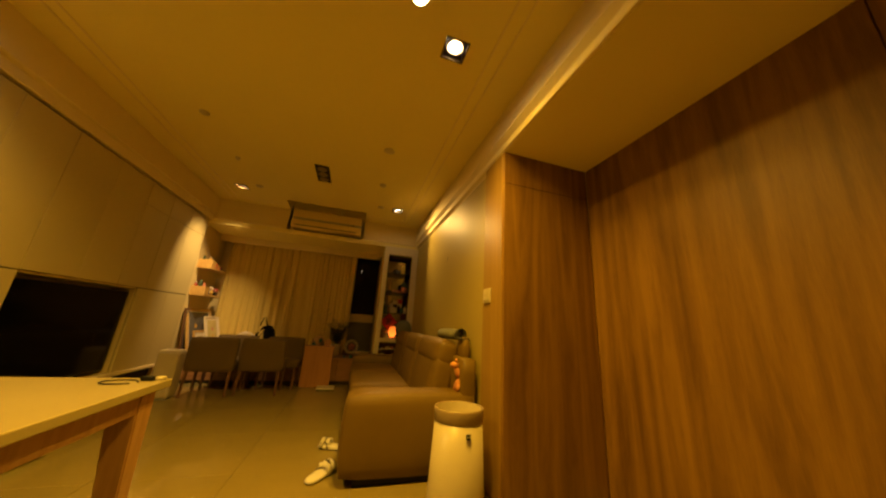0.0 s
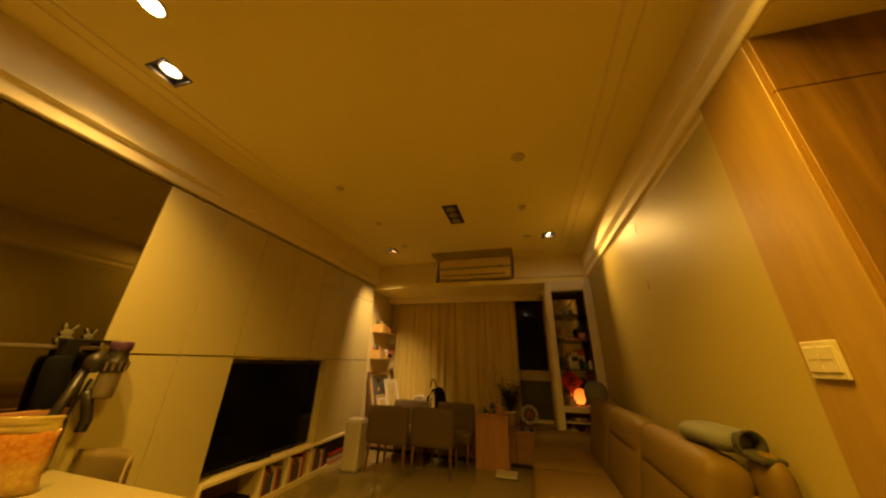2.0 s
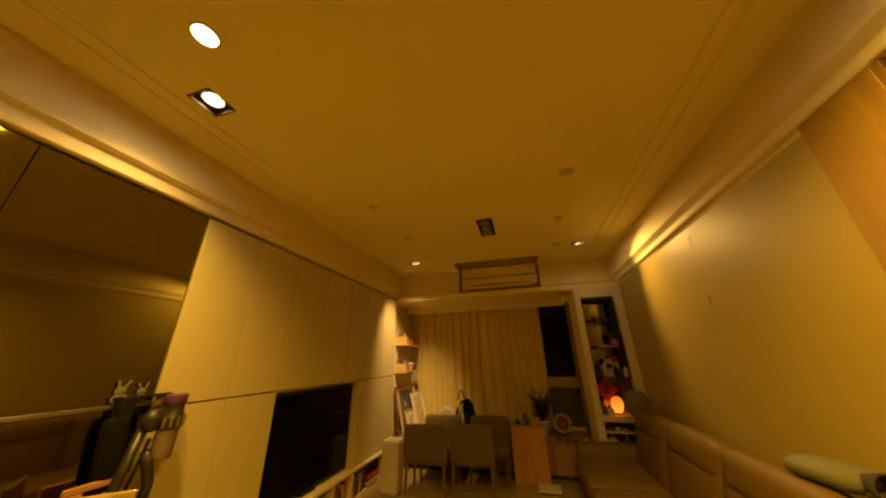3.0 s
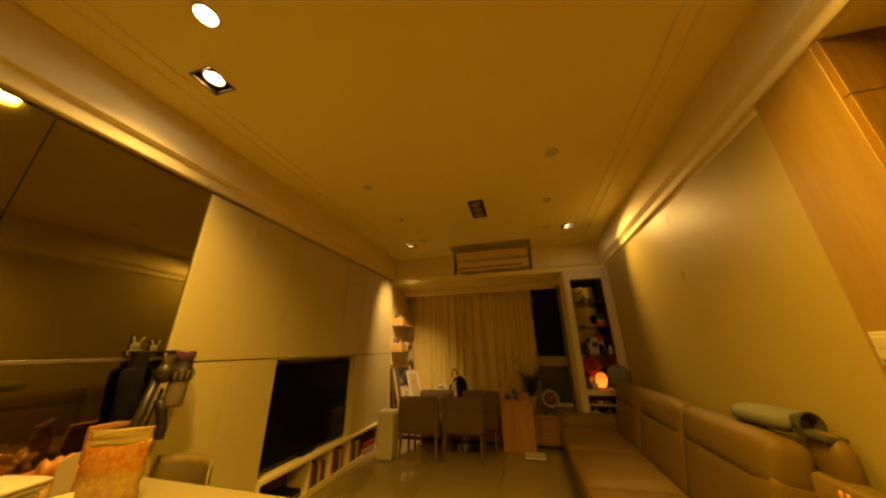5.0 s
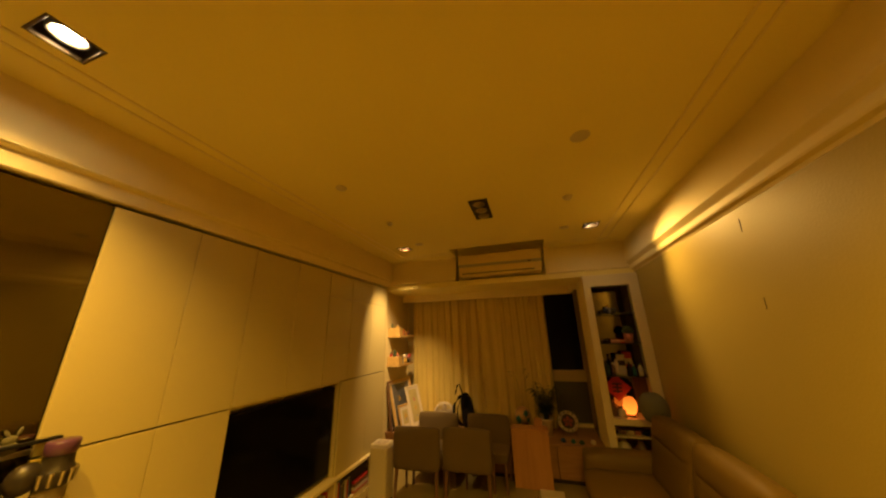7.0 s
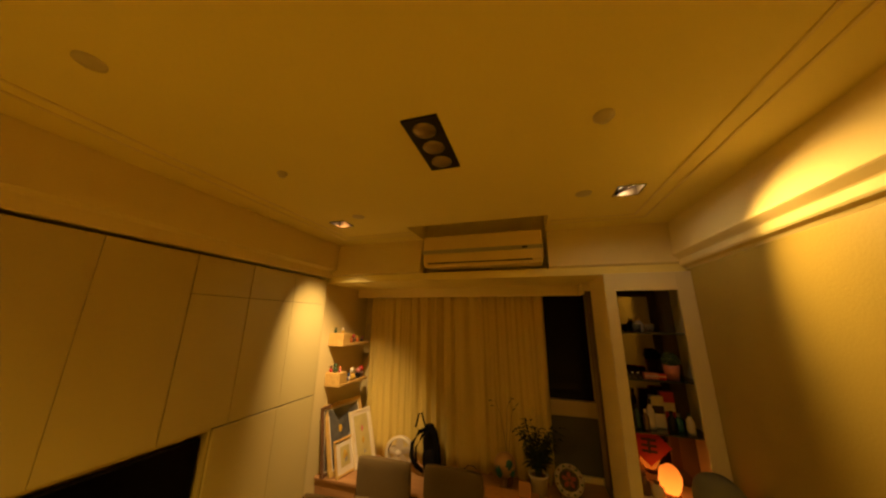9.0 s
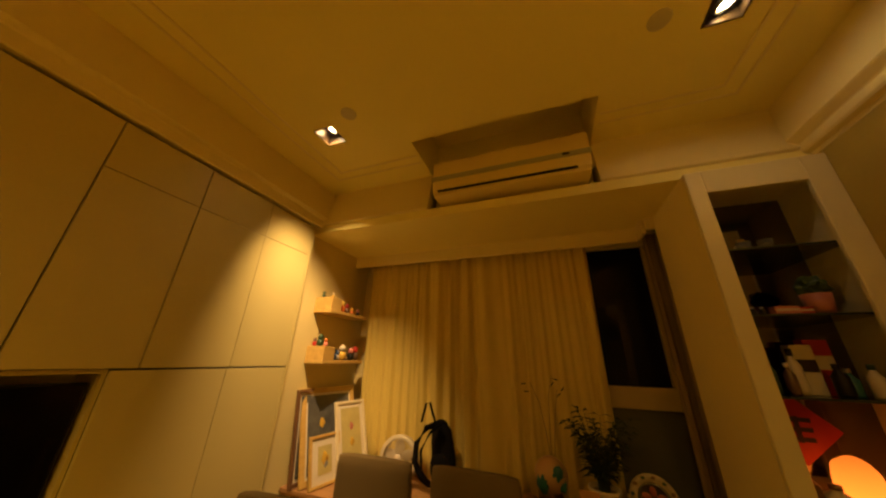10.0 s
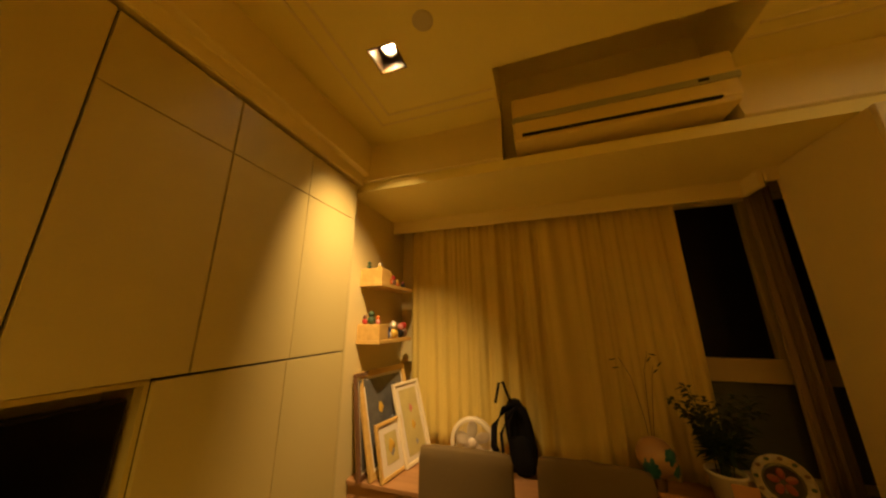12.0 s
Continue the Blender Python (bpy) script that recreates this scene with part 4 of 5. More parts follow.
def dining_chair(x, y, turn, cover, label, top=0.67):
    ob = thing("dining_chair", 0, 0, 0, label, "chair", "dining chairs")
    part("seat", soft_box(-0.22, 0.22, -0.21, 0.21, 0.42, 0.49, 0.03, 0.01), cover, ob, "", True)
    bm = bmesh.new()
    n = 14
    ring = []
    for k in range(n + 1):
        a = math.pi * (0.15 + 0.7 * k / n)
        ring.append((0.24 * math.cos(a), -0.08 - 0.18 * math.sin(a)))
    rows = [(0.0, 0.48), (0.012, 0.50), (0.02, 0.56), (0.018, 0.64), (0.0, 0.67), (-0.018, 0.64), (-0.02, 0.56), (-0.012, 0.50)]
    rows = [(o, 0.48 + (z - 0.48) * (top - 0.48) / 0.19) for o, z in rows]
    grid = [[bm.verts.new((px * (1 + o), py * (1 + o * 2), z)) for o, z in rows] for px, py in ring]
    for a, b in zip(grid, grid[1:]):
        for k in range(len(rows)):
            j = (k + 1) % len(rows)
            bm.faces.new((a[k], a[j], b[j], b[k]))
    bm.faces.new(grid[0])
    bm.faces.new(grid[-1][::-1])
    bmesh.ops.recalc_face_normals(bm, faces=bm.faces[:])
    part("backrest", bm, cover, ob, "", True)
    for sx in (-1, 1):
        part("leg", tube([(sx * 0.18, -0.16, 0.50), (sx * 0.21, -0.20, 0.0)], 0.018, 8, taper=0.7), M_CLEG, ob)
        part("leg", tube([(sx * 0.18, 0.16, 0.43), (sx * 0.20, 0.19, 0.0)], 0.018, 8, taper=0.7), M_CLEG, ob)
    ob.matrix_basis = pose(x, y, 0, 0, 0, turn)


M_BEIGE = mat("beige_vinyl", (0.21, 0.15, 0.045), 0.45, vary=0.06, scale=6)
dining_chair(0.27, 3.87, 180, M_BEIGE, "beige dining chair with a curved backrest at the table", 0.80)
dining_chair(0.62, 2.98, 0, M_CUSHD, "dark dining chair pushed under the table")

mop = thing("floor_mop", 0.44, 4.52, 0, "green-handled mop lying on the floor before the cabinet", "mop")
M_MOP = mat("green_handle", (0.03, 0.20, 0.09), 0.4, vary=0.1, scale=20)
part("handle", tube([(0.42, 4.02, 0.03), (0.43, 4.42, 0.03)], 0.026, 10), M_MOP, mop, "green handle", True)
part("handle", tube([(0.46, 4.62, 0.03), (0.47, 4.98, 0.03)], 0.026, 10), M_MOP, mop, "green handle", True)
part("head", box(0.375, 0.505, 4.40, 4.64, 0.004, 0.06, 0.012, 2), M_GREYPL, mop, "grey head")
part("cloth", box(0.365, 0.515, 4.42, 4.62, 0.0, 0.012, 0.004), M_CREAM, mop)

# ---------- things on the table ----------
M_POUCH = mat("snack_pouch_film", (0.72, 0.45, 0.14), 0.22, vary=0.3, scale=30, fine=75, bump=0.3, alt=(0.42, 0.08, 0.015), coat=0.4)
nt = M_POUCH.node_tree
vor = nt.nodes.new("ShaderNodeTexVoronoi")
vor.inputs["Scale"].default_value = 44.0
pos = nt.nodes.new("ShaderNodeNewGeometry")
nt.links.new(pos.outputs["Position"], vor.inputs["Vector"])
nut = nt.nodes.new("ShaderNodeValToRGB")
nut.color_ramp.elements[0].position, nut.color_ramp.elements[0].color = 0.15, (0.42, 0.31, 0.06, 1)
nut.color_ramp.elements[1].position, nut.color_ramp.elements[1].color = 0.80, (0.32, 0.12, 0.02, 1)
nut.color_ramp.elements.new(0.45).color = (0.42, 0.22, 0.05, 1)
nt.links.new(vor.outputs["Distance"], nut.inputs[0])
sep = nt.nodes.new("ShaderNodeSeparateXYZ")
nt.links.new(pos.outputs["Position"], sep.inputs[0])
span = nt.nodes.new("ShaderNodeMapRange")
span.inputs["From Min"].default_value, span.inputs["From Max"].default_value = TZ, TZ + 0.24
nt.links.new(sep.outputs["Z"], span.inputs["Value"])
belt = nt.nodes.new("ShaderNodeValToRGB")
belt.color_ramp.elements[0].position, belt.color_ramp.elements[0].color = 0.50, (0.44, 0.32, 0.085, 1)
belt.color_ramp.elements[1].position, belt.color_ramp.elements[1].color = 0.60, (0.44, 0.155, 0.016, 1)
nt.links.new(span.outputs[0], belt.inputs[0])
film = nt.nodes.new("ShaderNodeMix")
film.data_type = "RGBA"
film.inputs[0].default_value = 0.5
nt.links.new(nut.outputs[0], film.inputs[6])
nt.links.new(belt.outputs[0], film.inputs[7])
nt.links.new(film.outputs[2], nt.nodes["Principled BSDF"].inputs["Base Color"])
M_KRAFT = mat("kraft_board", (0.36, 0.17, 0.06), 0.7, vary=0.08, scale=10)
pouch = thing("snack_pouch", 0.34, 3.72, TZ, "standing clear snack pouch of orange nuts with a yellow top", "snack pouch")


def pouch_bm(w, h, d, n=12):
    bm = bmesh.new()
    rows = []
    for j in range(n + 1):
        v = j / n
        t = d * (1 - v) ** 0.6 * (0.25 + 0.75 * min(1, v * 5 + 0.5)) + 0.003
        ring = []
        for k in range(20):
            a = 2 * math.pi * k / 20
            ww = w * (1 - 0.06 * math.sin(math.pi * v))
            wob = 0.006 * noise.noise(Vector((math.cos(a) * 2, math.sin(a) * 2, v * 6)))
            ring.append(bm.verts.new((ww * math.copysign(abs(math.cos(a)) ** 0.7, math.cos(a)) + wob, t * math.sin(a) + wob, 0.002 + h * v)))
        rows.append(ring)
    for a, b in zip(rows, rows[1:]):
        for k in range(20):
            bm.faces.new((a[k], a[(k + 1) % 20], b[(k + 1) % 20], b[k]))
    bm.faces.new(rows[0][::-1])
    bm.faces.new(rows[-1])
    return bm


M_BAND = mat("pale_film", (0.38, 0.28, 0.075), 0.3, vary=0.12, scale=20, coat=0.3)
pm = pose(0.30, 3.685, TZ, 0, 0, 38)
part("bag", move(pouch_bm(0.125, 0.255, 0.06), pm), M_POUCH, pouch, "", True)
part("top_band", move(pouch_bm(0.122, 0.075, 0.012), pm @ pose(0, 0, 0.235)), M_BAND, pouch, "pale yellow seal band", True)

kraft = thing("cutting_board", 0.10, 3.70, TZ, "brown board with a hand slot leaning by the mirror", "board")
km = pose(0.09, 3.79, TZ + 0.001, 0, -6, 0)
bm = box(-0.012, 0.012, -0.12, 0.12, 0.0, 0.25, 0.006, 2)
box(-0.012, 0.012, -0.12, -0.05, 0.2495, 0.28, 0.005, 2, bm=bm)
box(-0.012, 0.012, 0.05, 0.12, 0.2495, 0.28, 0.005, 2, bm=bm)
box(-0.012, 0.012, -0.12, 0.12, 0.2795, 0.31, 0.006, 2, bm=bm)
part("board", move(bm, km), M_KRAFT, kraft)

cal = thing("desk_calendar", 0.44, 3.40, TZ, "small white and black tent card on the table", "calendar")
cm = pose(0.43, 3.41, TZ + 0.001, 0, 0, -22)
part("front_leaf", move(box(-0.002, 0.002, -0.085, 0.085, 0.0, 0.15), cm @ pose(0.05, 0, 0, 0, -18, 0)), M_WHITE, cal)
part("back_leaf", move(box(-0.002, 0.002, -0.085, 0.085, 0.0, 0.15), cm @ pose(-0.05, 0, 0, 0, 18, 0)), M_BLACK, cal)

cup = solo("small_cup", lathe([(0, 0.001), (0.024, 0.001), (0.03, 0.05), (0.026, 0.05), (0.02, 0.01), (0, 0.01)], 18, pose(0.36, 3.60, TZ)), M_GREYPL, "small grey cup on the table", "cup", smooth=True)

tray = thing("tissue_stack", 0.22, 3.36, TZ, "stack of white cloths on red and blue packs", "stack of packs")
part("pack", box(0.08, 0.36, 3.27, 3.47, TZ + 0.001, TZ + 0.085, 0.02, 2), M_BLUE, tray, "blue pack")
part("pack", box(0.09, 0.35, 3.27, 3.46, TZ + 0.085, TZ + 0.11, 0.008, 2), M_RED, tray, "red pack")
for k in range(4):
    part("cloth", move(soft_box(-0.12, 0.12, -0.085, 0.085, 0.0, 0.022, 0.01, 0.004), pose(0.22 + 0.01 * k, 3.365, TZ + 0.11 + 0.021 * k, 0, 0, 6 * k - 8)), M_CREAM, tray, "folded white cloth", True)

tubeob = thing("cream_tube", 0.16, 3.17, TZ, "white squeeze tube with blue print standing on its cap", "tube")
part("tube", move(pouch_bm(0.03, 0.15, 0.022), pose(0.16, 3.17, TZ + 0.02, 0, 0, 30)), M_WHITE, tubeob, "", True)
part("cap", lathe([(0, 0.0), (0.02, 0.0), (0.02, 0.022), (0, 0.022)], 16, pose(0.16, 3.17, TZ + 0.001)), M_BLUE, tubeob)
solo("candy_bag", blob(0.13, 3.555, TZ + 0.11, 0.10, 0.08, 0.11, 4, wob=0.5), M_POUCH, "crumpled shiny copper snack bag", "snack bag", smooth=True)
solo("glasses_case", blob(0.56, 3.16, TZ + 0.022, 0.04, 0.095, 0.022, 3, power=2.6), M_BLACK, "black oval case on the table", "case", smooth=True)
solo("paper_sheet", move(box(-0.15, 0.15, -0.21, 0.21, 0, 0.0015), pose(0.72, 3.13, TZ + 0.001, 0, 0, 68)), M_WHITE, "white sheet of paper on the table", "paper")
for x, y, m, l in ((0.42, 3.28, M_PINK, "small pink wrapped snack"), (0.50, 3.31, M_CREAM, "small cream wrapped snack"), (0.36, 3.22, M_YELLOW, "small yellow wrapped snack"), (0.33, 3.50, M_YELLOW, "yellow fruit on the table"), (0.47, 3.25, M_BLUE, "small blue toy on the table")):
    solo("wrapped_snack", blob(x, y, TZ + 0.018, 0.035, 0.028, 0.018, 3, wob=0.4), m, l, "snack", "small things on the table", smooth=True)
bottle(0.10, 3.05, TZ, 0.035, 0.17, M_TEAL, M_WHITE, "teal bottle with a white cap on the table")
note = thing("paper_folder", 0.30, 3.55, TZ, "cream folded brochure standing on the table", "brochure")
part("leaf", move(box(-0.002, 0.002, -0.04, 0.04, 0.0, 0.24), pose(0.24, 3.56, TZ + 0.002, 10, 6, 20)), M_CREAM, note)
cable = thing("charging_cable", 1.40, 3.88, TZ, "black charging cable with a plug on the table corner", "cable")
part("cord", tube([(1.42 + 0.075 * math.cos(2 * math.pi * k / 20), 3.83 + 0.055 * math.sin(2 * math.pi * k / 20), TZ + 0.004 + 0.001 * (k % 2)) for k in range(19)], 0.0035, 6), M_BLACK, cable)
part("plug", box(1.48, 1.54, 3.87, 3.90, TZ + 0.001, TZ + 0.024, 0.006, 2), M_BLACK, cable)
part("adapter", box(1.535, 1.575, 3.885, 3.925, TZ + 0.001, TZ + 0.02, 0.006, 2), M_PLASTIC, cable, "white adapter")

# ---------- vacuum cleaner on the cabinet edge ----------
M_PURPLE = mat("purple_plastic", (0.10, 0.04, 0.11), 0.3, vary=0.1, scale=20)
M_VAC = mat("grey_metallic_plastic", (0.034, 0.027, 0.02), 0.38, metal=0.2, vary=0.15, scale=25)
M_CLEARBIN = mat("tinted_bin", (0.30, 0.24, 0.15), 0.12, vary=0.15, scale=25, clear=0.45)
vac = thing("stick_vacuum", 0.10, 3.96, 0.0, "grey and purple stick vacuum hanging on its wall dock", "vacuum cleaner")
part("dock", box(-0.017, 0.05, 3.78, 3.85, 0.95, 1.40, 0.01, 2), M_BLACK, vac, "black wall dock")
part("dock_bar", box(0.0, 0.03, 3.76, 4.03, 1.385, 1.40, 0.003), M_BLACK, vac)
m = pose(0.115, 4.00, 0, 0, 0, 0)
part("filter_cap", lathe([(0, 1.395), (0.050, 1.395), (0.054, 1.388), (0.053, 1.345), (0.048, 1.34)], 24, m), M_PURPLE, vac, "purple filter cap", True)
cyc = part("cyclone", lathe([(0.048, 1.34), (0.050, 1.30), (0.058, 1.285), (0.064, 1.27), (0.062, 1.225), (0.052, 1.215)], 24, m), M_VAC, vac, "", True)
for k in range(12):
    a = 2 * math.pi * k / 12
    part("cyclone_cone", tube([(0.115 + 0.062 * math.cos(a), 4.0 + 0.062 * math.sin(a), 1.278), (0.115 + 0.060 * math.cos(a), 4.0 + 0.060 * math.sin(a), 1.225)], 0.010, 8, taper=0.6), M_STEEL, cyc)
part("dust_bin", lathe([(0.050, 1.215), (0.052, 1.20), (0.050, 1.085), (0.046, 1.07), (0, 1.07)], 24, m), M_CLEARBIN, vac, "tinted clear dust bin", True)
part("motor", blob(0.10, 3.92, 1.27, 0.045, 0.055, 0.06, 3), M_VAC, vac, "", True)
part("handle", tube([(0.10, 3.93, 1.12), (0.10, 3.965, 1.03), (0.10, 3.985, 0.96), (0.10, 3.98, 0.90)], 0.026, 10), M_VAC, vac, "", True)
part("trigger_loop", tube([(0.10, 3.93, 1.18), (0.10, 3.905, 1.05), (0.10, 3.885, 0.92)], 0.008, 6), M_BLACK, vac)
part("wand", tube([(0.08, 3.90, 1.25), (0.09, 3.85, 1.02), (0.10, 3.80, 0.74), (0.10, 3.78, 0.40)], 0.024, 10), M_VAC, vac, "", True)
part("floor_head", box(0.02, 0.20, 3.68, 3.86, 0.0, 0.06, 0.015, 2), M_BLACK, vac)
part("wand_end", tube([(0.10, 3.78, 0.42), (0.10, 3.77, 0.05)], 0.022, 10), M_BLACK, vac)

M_BAG = mat("black_cloth", (0.008, 0.0075, 0.007), 0.9, vary=0.25, scale=10, fine=150, bump=0.3, spec=0.1)
bag2 = thing("hanging_bag", 0.05, 3.74, 0.95, "black cloth bag hanging against the mirror", "bag")
part("pouch", move(soft_box(-0.035, 0.035, -0.048, 0.048, 0.0, 0.31, 0.02, 0.012, cuts=6), pose(0.03, 3.83, 0.99, 7, 0, 0)), M_BAG, bag2, "", True)
part("strap", tube([(0.02, 3.775, 1.31), (0.0, 3.815, 1.37), (0.02, 3.865, 1.31)], 0.007, 6), M_BAG, bag2)
M_STICK = mat("pale_painted_board", (0.13, 0.12, 0.07), 0.7, vary=0.8, scale=75, alt=(0.02, 0.018, 0.012))
for y, z, s, lean in ((3.79, 1.362, 1.0, -8), (3.885, 1.362, 0.85, 10)):
    st = thing("wall_ornament", -0.006, y, z, "small pale flat cut-out standing on the metal strip", "ornament", "small ornaments on the strip")
    part("body", blob(-0.006, y, z + 0.026 * s, 0.004, 0.036 * s, 0.027 * s, 3, wob=0.35), M_STICK, st, "", True)
    part("top", blob(-0.006, y - 0.004, z + 0.066 * s, 0.004, 0.027 * s, 0.021 * s, 3, wob=0.25), M_STICK, st, "", True)
    for e in (-1, 1):
        part("tip", blob(-0.006, y + e * 0.020 * s, z + 0.100 * s, 0.003, 0.008 * s, 0.024 * s, 2, m=pose(0, 0, 0, -e * 22 + lean, 0, 0)), M_STICK, st, "", True)

# ---------- shelves and pictures in the corner ----------
def corner_shelf(z, label):
    ob = thing("wall_shelf", -0.07, 7.85, z, label, "shelf", "floating wooden shelves")
    part("board", box(-0.099, 0.11, 7.55, 8.15, z, z + 0.03, 0.003), M_SHELF, ob)
    part("end_box", box(-0.098, 0.105, 7.552, 7.70, z + 0.03, z + 0.15, 0.003), M_SHELF, ob, "square wooden end box")
    return ob


corner_shelf(1.80, "floating pale wooden shelf with a square end box")
corner_shelf(1.345, "floating pale wooden shelf with a square end box")


def figure(x, y, z, a, b, s, label):
    ob = thing("small_figure", x, y, z, label, "figurine", "figurines on the shelves")
    part("base", blob(x, y, z + 0.022 * s, 0.022 * s, 0.02 * s, 0.023 * s, 2, power=2.6), a, ob, "", True)
    part("top", blob(x, y, z + 0.058 * s, 0.018 * s, 0.018 * s, 0.02 * s, 2), b, ob, "", True)


cols = (M_YELLOW, M_CREAM, M_RED, M_BLUE, M_ORANGE, M_POT, M_PINK, M_BLACK, M_GREEN)
names = ("yellow", "cream", "red", "blue", "orange", "brown", "pink", "black", "green")
spots = [(-0.05, 7.60, 1.95, 0.9), (0.03, 7.64, 1.95, 0.8), (0.06, 7.76, 1.83, 1.5), (0.05, 7.85, 1.83, 1.3), (0.05, 7.94, 1.83, 1.0), (0.06, 8.03, 1.83, 0.9),
         (-0.06, 7.60, 1.495, 1.0), (0.0, 7.60, 1.495, 1.4), (0.05, 7.62, 1.495, 0.9), (0.07, 7.73, 1.375, 1.5), (0.06, 7.79, 1.375, 1.2), (0.07, 7.85, 1.375, 1.9), (0.06, 7.92, 1.375, 1.0), (0.07, 7.99, 1.375, 1.6), (0.06, 8.07, 1.375, 1.8)]
picks = (8, 0, 4, 5, 4, 7, 2, 8, 6, 3, 1, 0, 1, 7, 5)
for (x, y, z, s), k in zip(spots, picks):
    figure(x, y, z, cols[k], cols[(k * 2 + 1) % 9], s, "small %s and %s figurine on the wooden shelf" % (names[k], names[(k * 2 + 1) % 9]))

M_ART1 = mat("dark_art_print", (0.10, 0.10, 0.09), 0.35, vary=0.5, scale=14, alt=(0.02, 0.022, 0.03), coat=0.3)
M_ART2 = mat("pale_art_print", (0.50, 0.44, 0.17), 0.4, vary=0.3, scale=10, alt=(0.36, 0.31, 0.13), coat=0.3)
M_MATTE = mat("picture_mat_board", (0.72, 0.66, 0.52), 0.7, vary=0.02, scale=10)


def picture(m, w, h, bar, frame_mat, matte, art, label, marks=()):
    ob = thing("picture_frame", *m.translation, label, "picture", "framed pictures leaning in the corner")
    for a in ((-w / 2, w / 2, 0, bar), (-w / 2, w / 2, h - bar, h), (-w / 2, -w / 2 + bar, bar, h - bar), (w / 2 - bar, w / 2, bar, h - bar)):
        part("frame_bar", move(box(a[0], a[1], -0.012, 0.014, a[2], a[3], 0.003), m), frame_mat, ob)
    mb = part("mat_board", move(box(-w / 2 + bar, w / 2 - bar, 0.0, 0.006, bar, h - bar), m), M_MATTE, ob)
    w2, h0, h1 = w / 2 - bar - matte, bar + matte, h - bar - matte
    pr = part("print", move(box(-w2, w2, -0.003, -0.0005, h0, h1), m), art, mb, "plain blurred picture")
    for u, v, r, paint in marks:
        tagged(mesh_ob("painted_mark", move(blob(u * w2, -0.003, h0 + v * (h1 - h0), r * w2, 0.0012, r * w2 * 1.2, 3, wob=0.6), m), paint, True)).parent = ob
        ob.children[-1].matrix_parent_inverse = Matrix.Translation(ob.location).inverted()


picture(pose(0.15, 7.83, 0.434, -15, 0, 79), 0.59, 0.72, 0.045, M_SHELF, 0.02, M_ART1, "large dark picture in a wooden frame leaning on the wall", ((0.25, 0.35, 0.22, M_GREYPL), (0.5, 0.22, 0.14, M_CREAM), (-0.35, 0.62, 0.12, M_YELLOW), (0.1, 0.16, 0.10, M_GREYPL)))
picture(pose(0.30, 7.95, 0.434, -17, 0, 76), 0.34, 0.60, 0.026, M_WHITE, 0.035, M_ART2, "tall pale picture in a white frame leaning in the corner", ((0.05, 0.68, 0.20, M_PINK), (0.05, 0.42, 0.22, M_YELLOW), (0.1, 0.16, 0.14, M_GREYPL)))
picture(pose(0.215, 7.69, 0.434, -14, 0, 79), 0.30, 0.36, 0.022, M_SHELF, 0.06, M_ART2, "small pale picture in a light wooden frame", ((0.0, 0.55, 0.5, M_YELLOW), (0.1, 0.35, 0.3, M_GREYPL)))
picture(pose(0.02, 7.66, 0.434, -7, 0, 90), 0.30, 0.70, 0.03, M_CLEG, 0.02, M_ART1, "narrow dark framed picture against the wall")

fan = thing("desk_fan", 0.74, 7.95, 0.43, "round white desk fan on the window bench", "fan")
fm = pose(0.74, 7.93, 0.62, 84, 0, 6) @ Matrix.Scale(1.22, 4)
part("base", lathe([(0, 0), (0.075, 0), (0.075, 0.012), (0.03, 0.02), (0.018, 0.03), (0.018, 0.06), (0, 0.06)], 24, pose(0.74, 7.97, 0.431)), M_PLASTIC, fan, "", True)
part("shroud", lathe([(0.115, 0.02), (0.135, 0.025), (0.142, 0.0), (0.135, -0.045), (0.115, -0.05), (0.128, -0.01)], 36, fm), M_PLASTIC, fan, "", True)
for k in range(9):
    r = 0.014 + 0.012 * k
    part("grille_ring", move(tube([(r * math.cos(2 * math.pi * j / 28), r * math.sin(2 * math.pi * j / 28), 0.022) for j in range(29)], 0.0020, 4), fm), M_PLASTIC, fan)
hub = part("hub", lathe([(0, 0.03), (0.028, 0.028), (0.03, 0.016), (0, 0.016)], 20, fm), M_CREAM, fan, "", True)
for k in range(5):
    part("blade", move(blob(0, 0.065, -0.01, 0.035, 0.05, 0.004, 2), fm @ pose(0, 0, 0, 0, 0, 72 * k) @ pose(0, 0, 0, 0, 20, 0)), M_CREAM, hub, "", True)

pack = thing("backpack", 1.06, 7.98, 0.43, "black backpack standing against the curtain", "backpack")
part("body", move(soft_box(-0.08, 0.08, -0.06, 0.06, 0.0, 0.46, 0.070, 0.03, cuts=7), pose(1.135, 8.02, 0.434, -6, -13, -14)), M_BAG, pack, "", True)
part("front_pocket", move(soft_box(-0.075, 0.075, -0.035, 0.03, 0.02, 0.24, 0.03, 0.015, cuts=5), pose(1.13, 7.945, 0.434, -4, -13, -14)), M_BAG, pack, "", True)
part("shoulder_strap", tube([(1.08, 7.97, 0.90), (0.99, 7.91, 0.87), (0.92, 7.88, 0.76), (0.91, 7.88, 0.63), (0.96, 7.90, 0.53), (1.03, 7.93, 0.48)], 0.024, 8), M_BAG, pack, "", True)
part("shoulder_strap", tube([(1.10, 7.97, 0.90), (1.03, 7.89, 0.84), (0.97, 7.86, 0.72), (0.98, 7.86, 0.58), (1.05, 7.90, 0.48)], 0.012, 8), M_BAG, pack, "", True)
part("grab_loop", tube([(1.05, 7.98, 0.88), (1.01, 7.98, 0.98), (0.985, 7.98, 1.05), (0.955, 7.97, 1.04), (0.925, 7.95, 0.90)], 0.011, 8), M_BAG, pack, "", True)

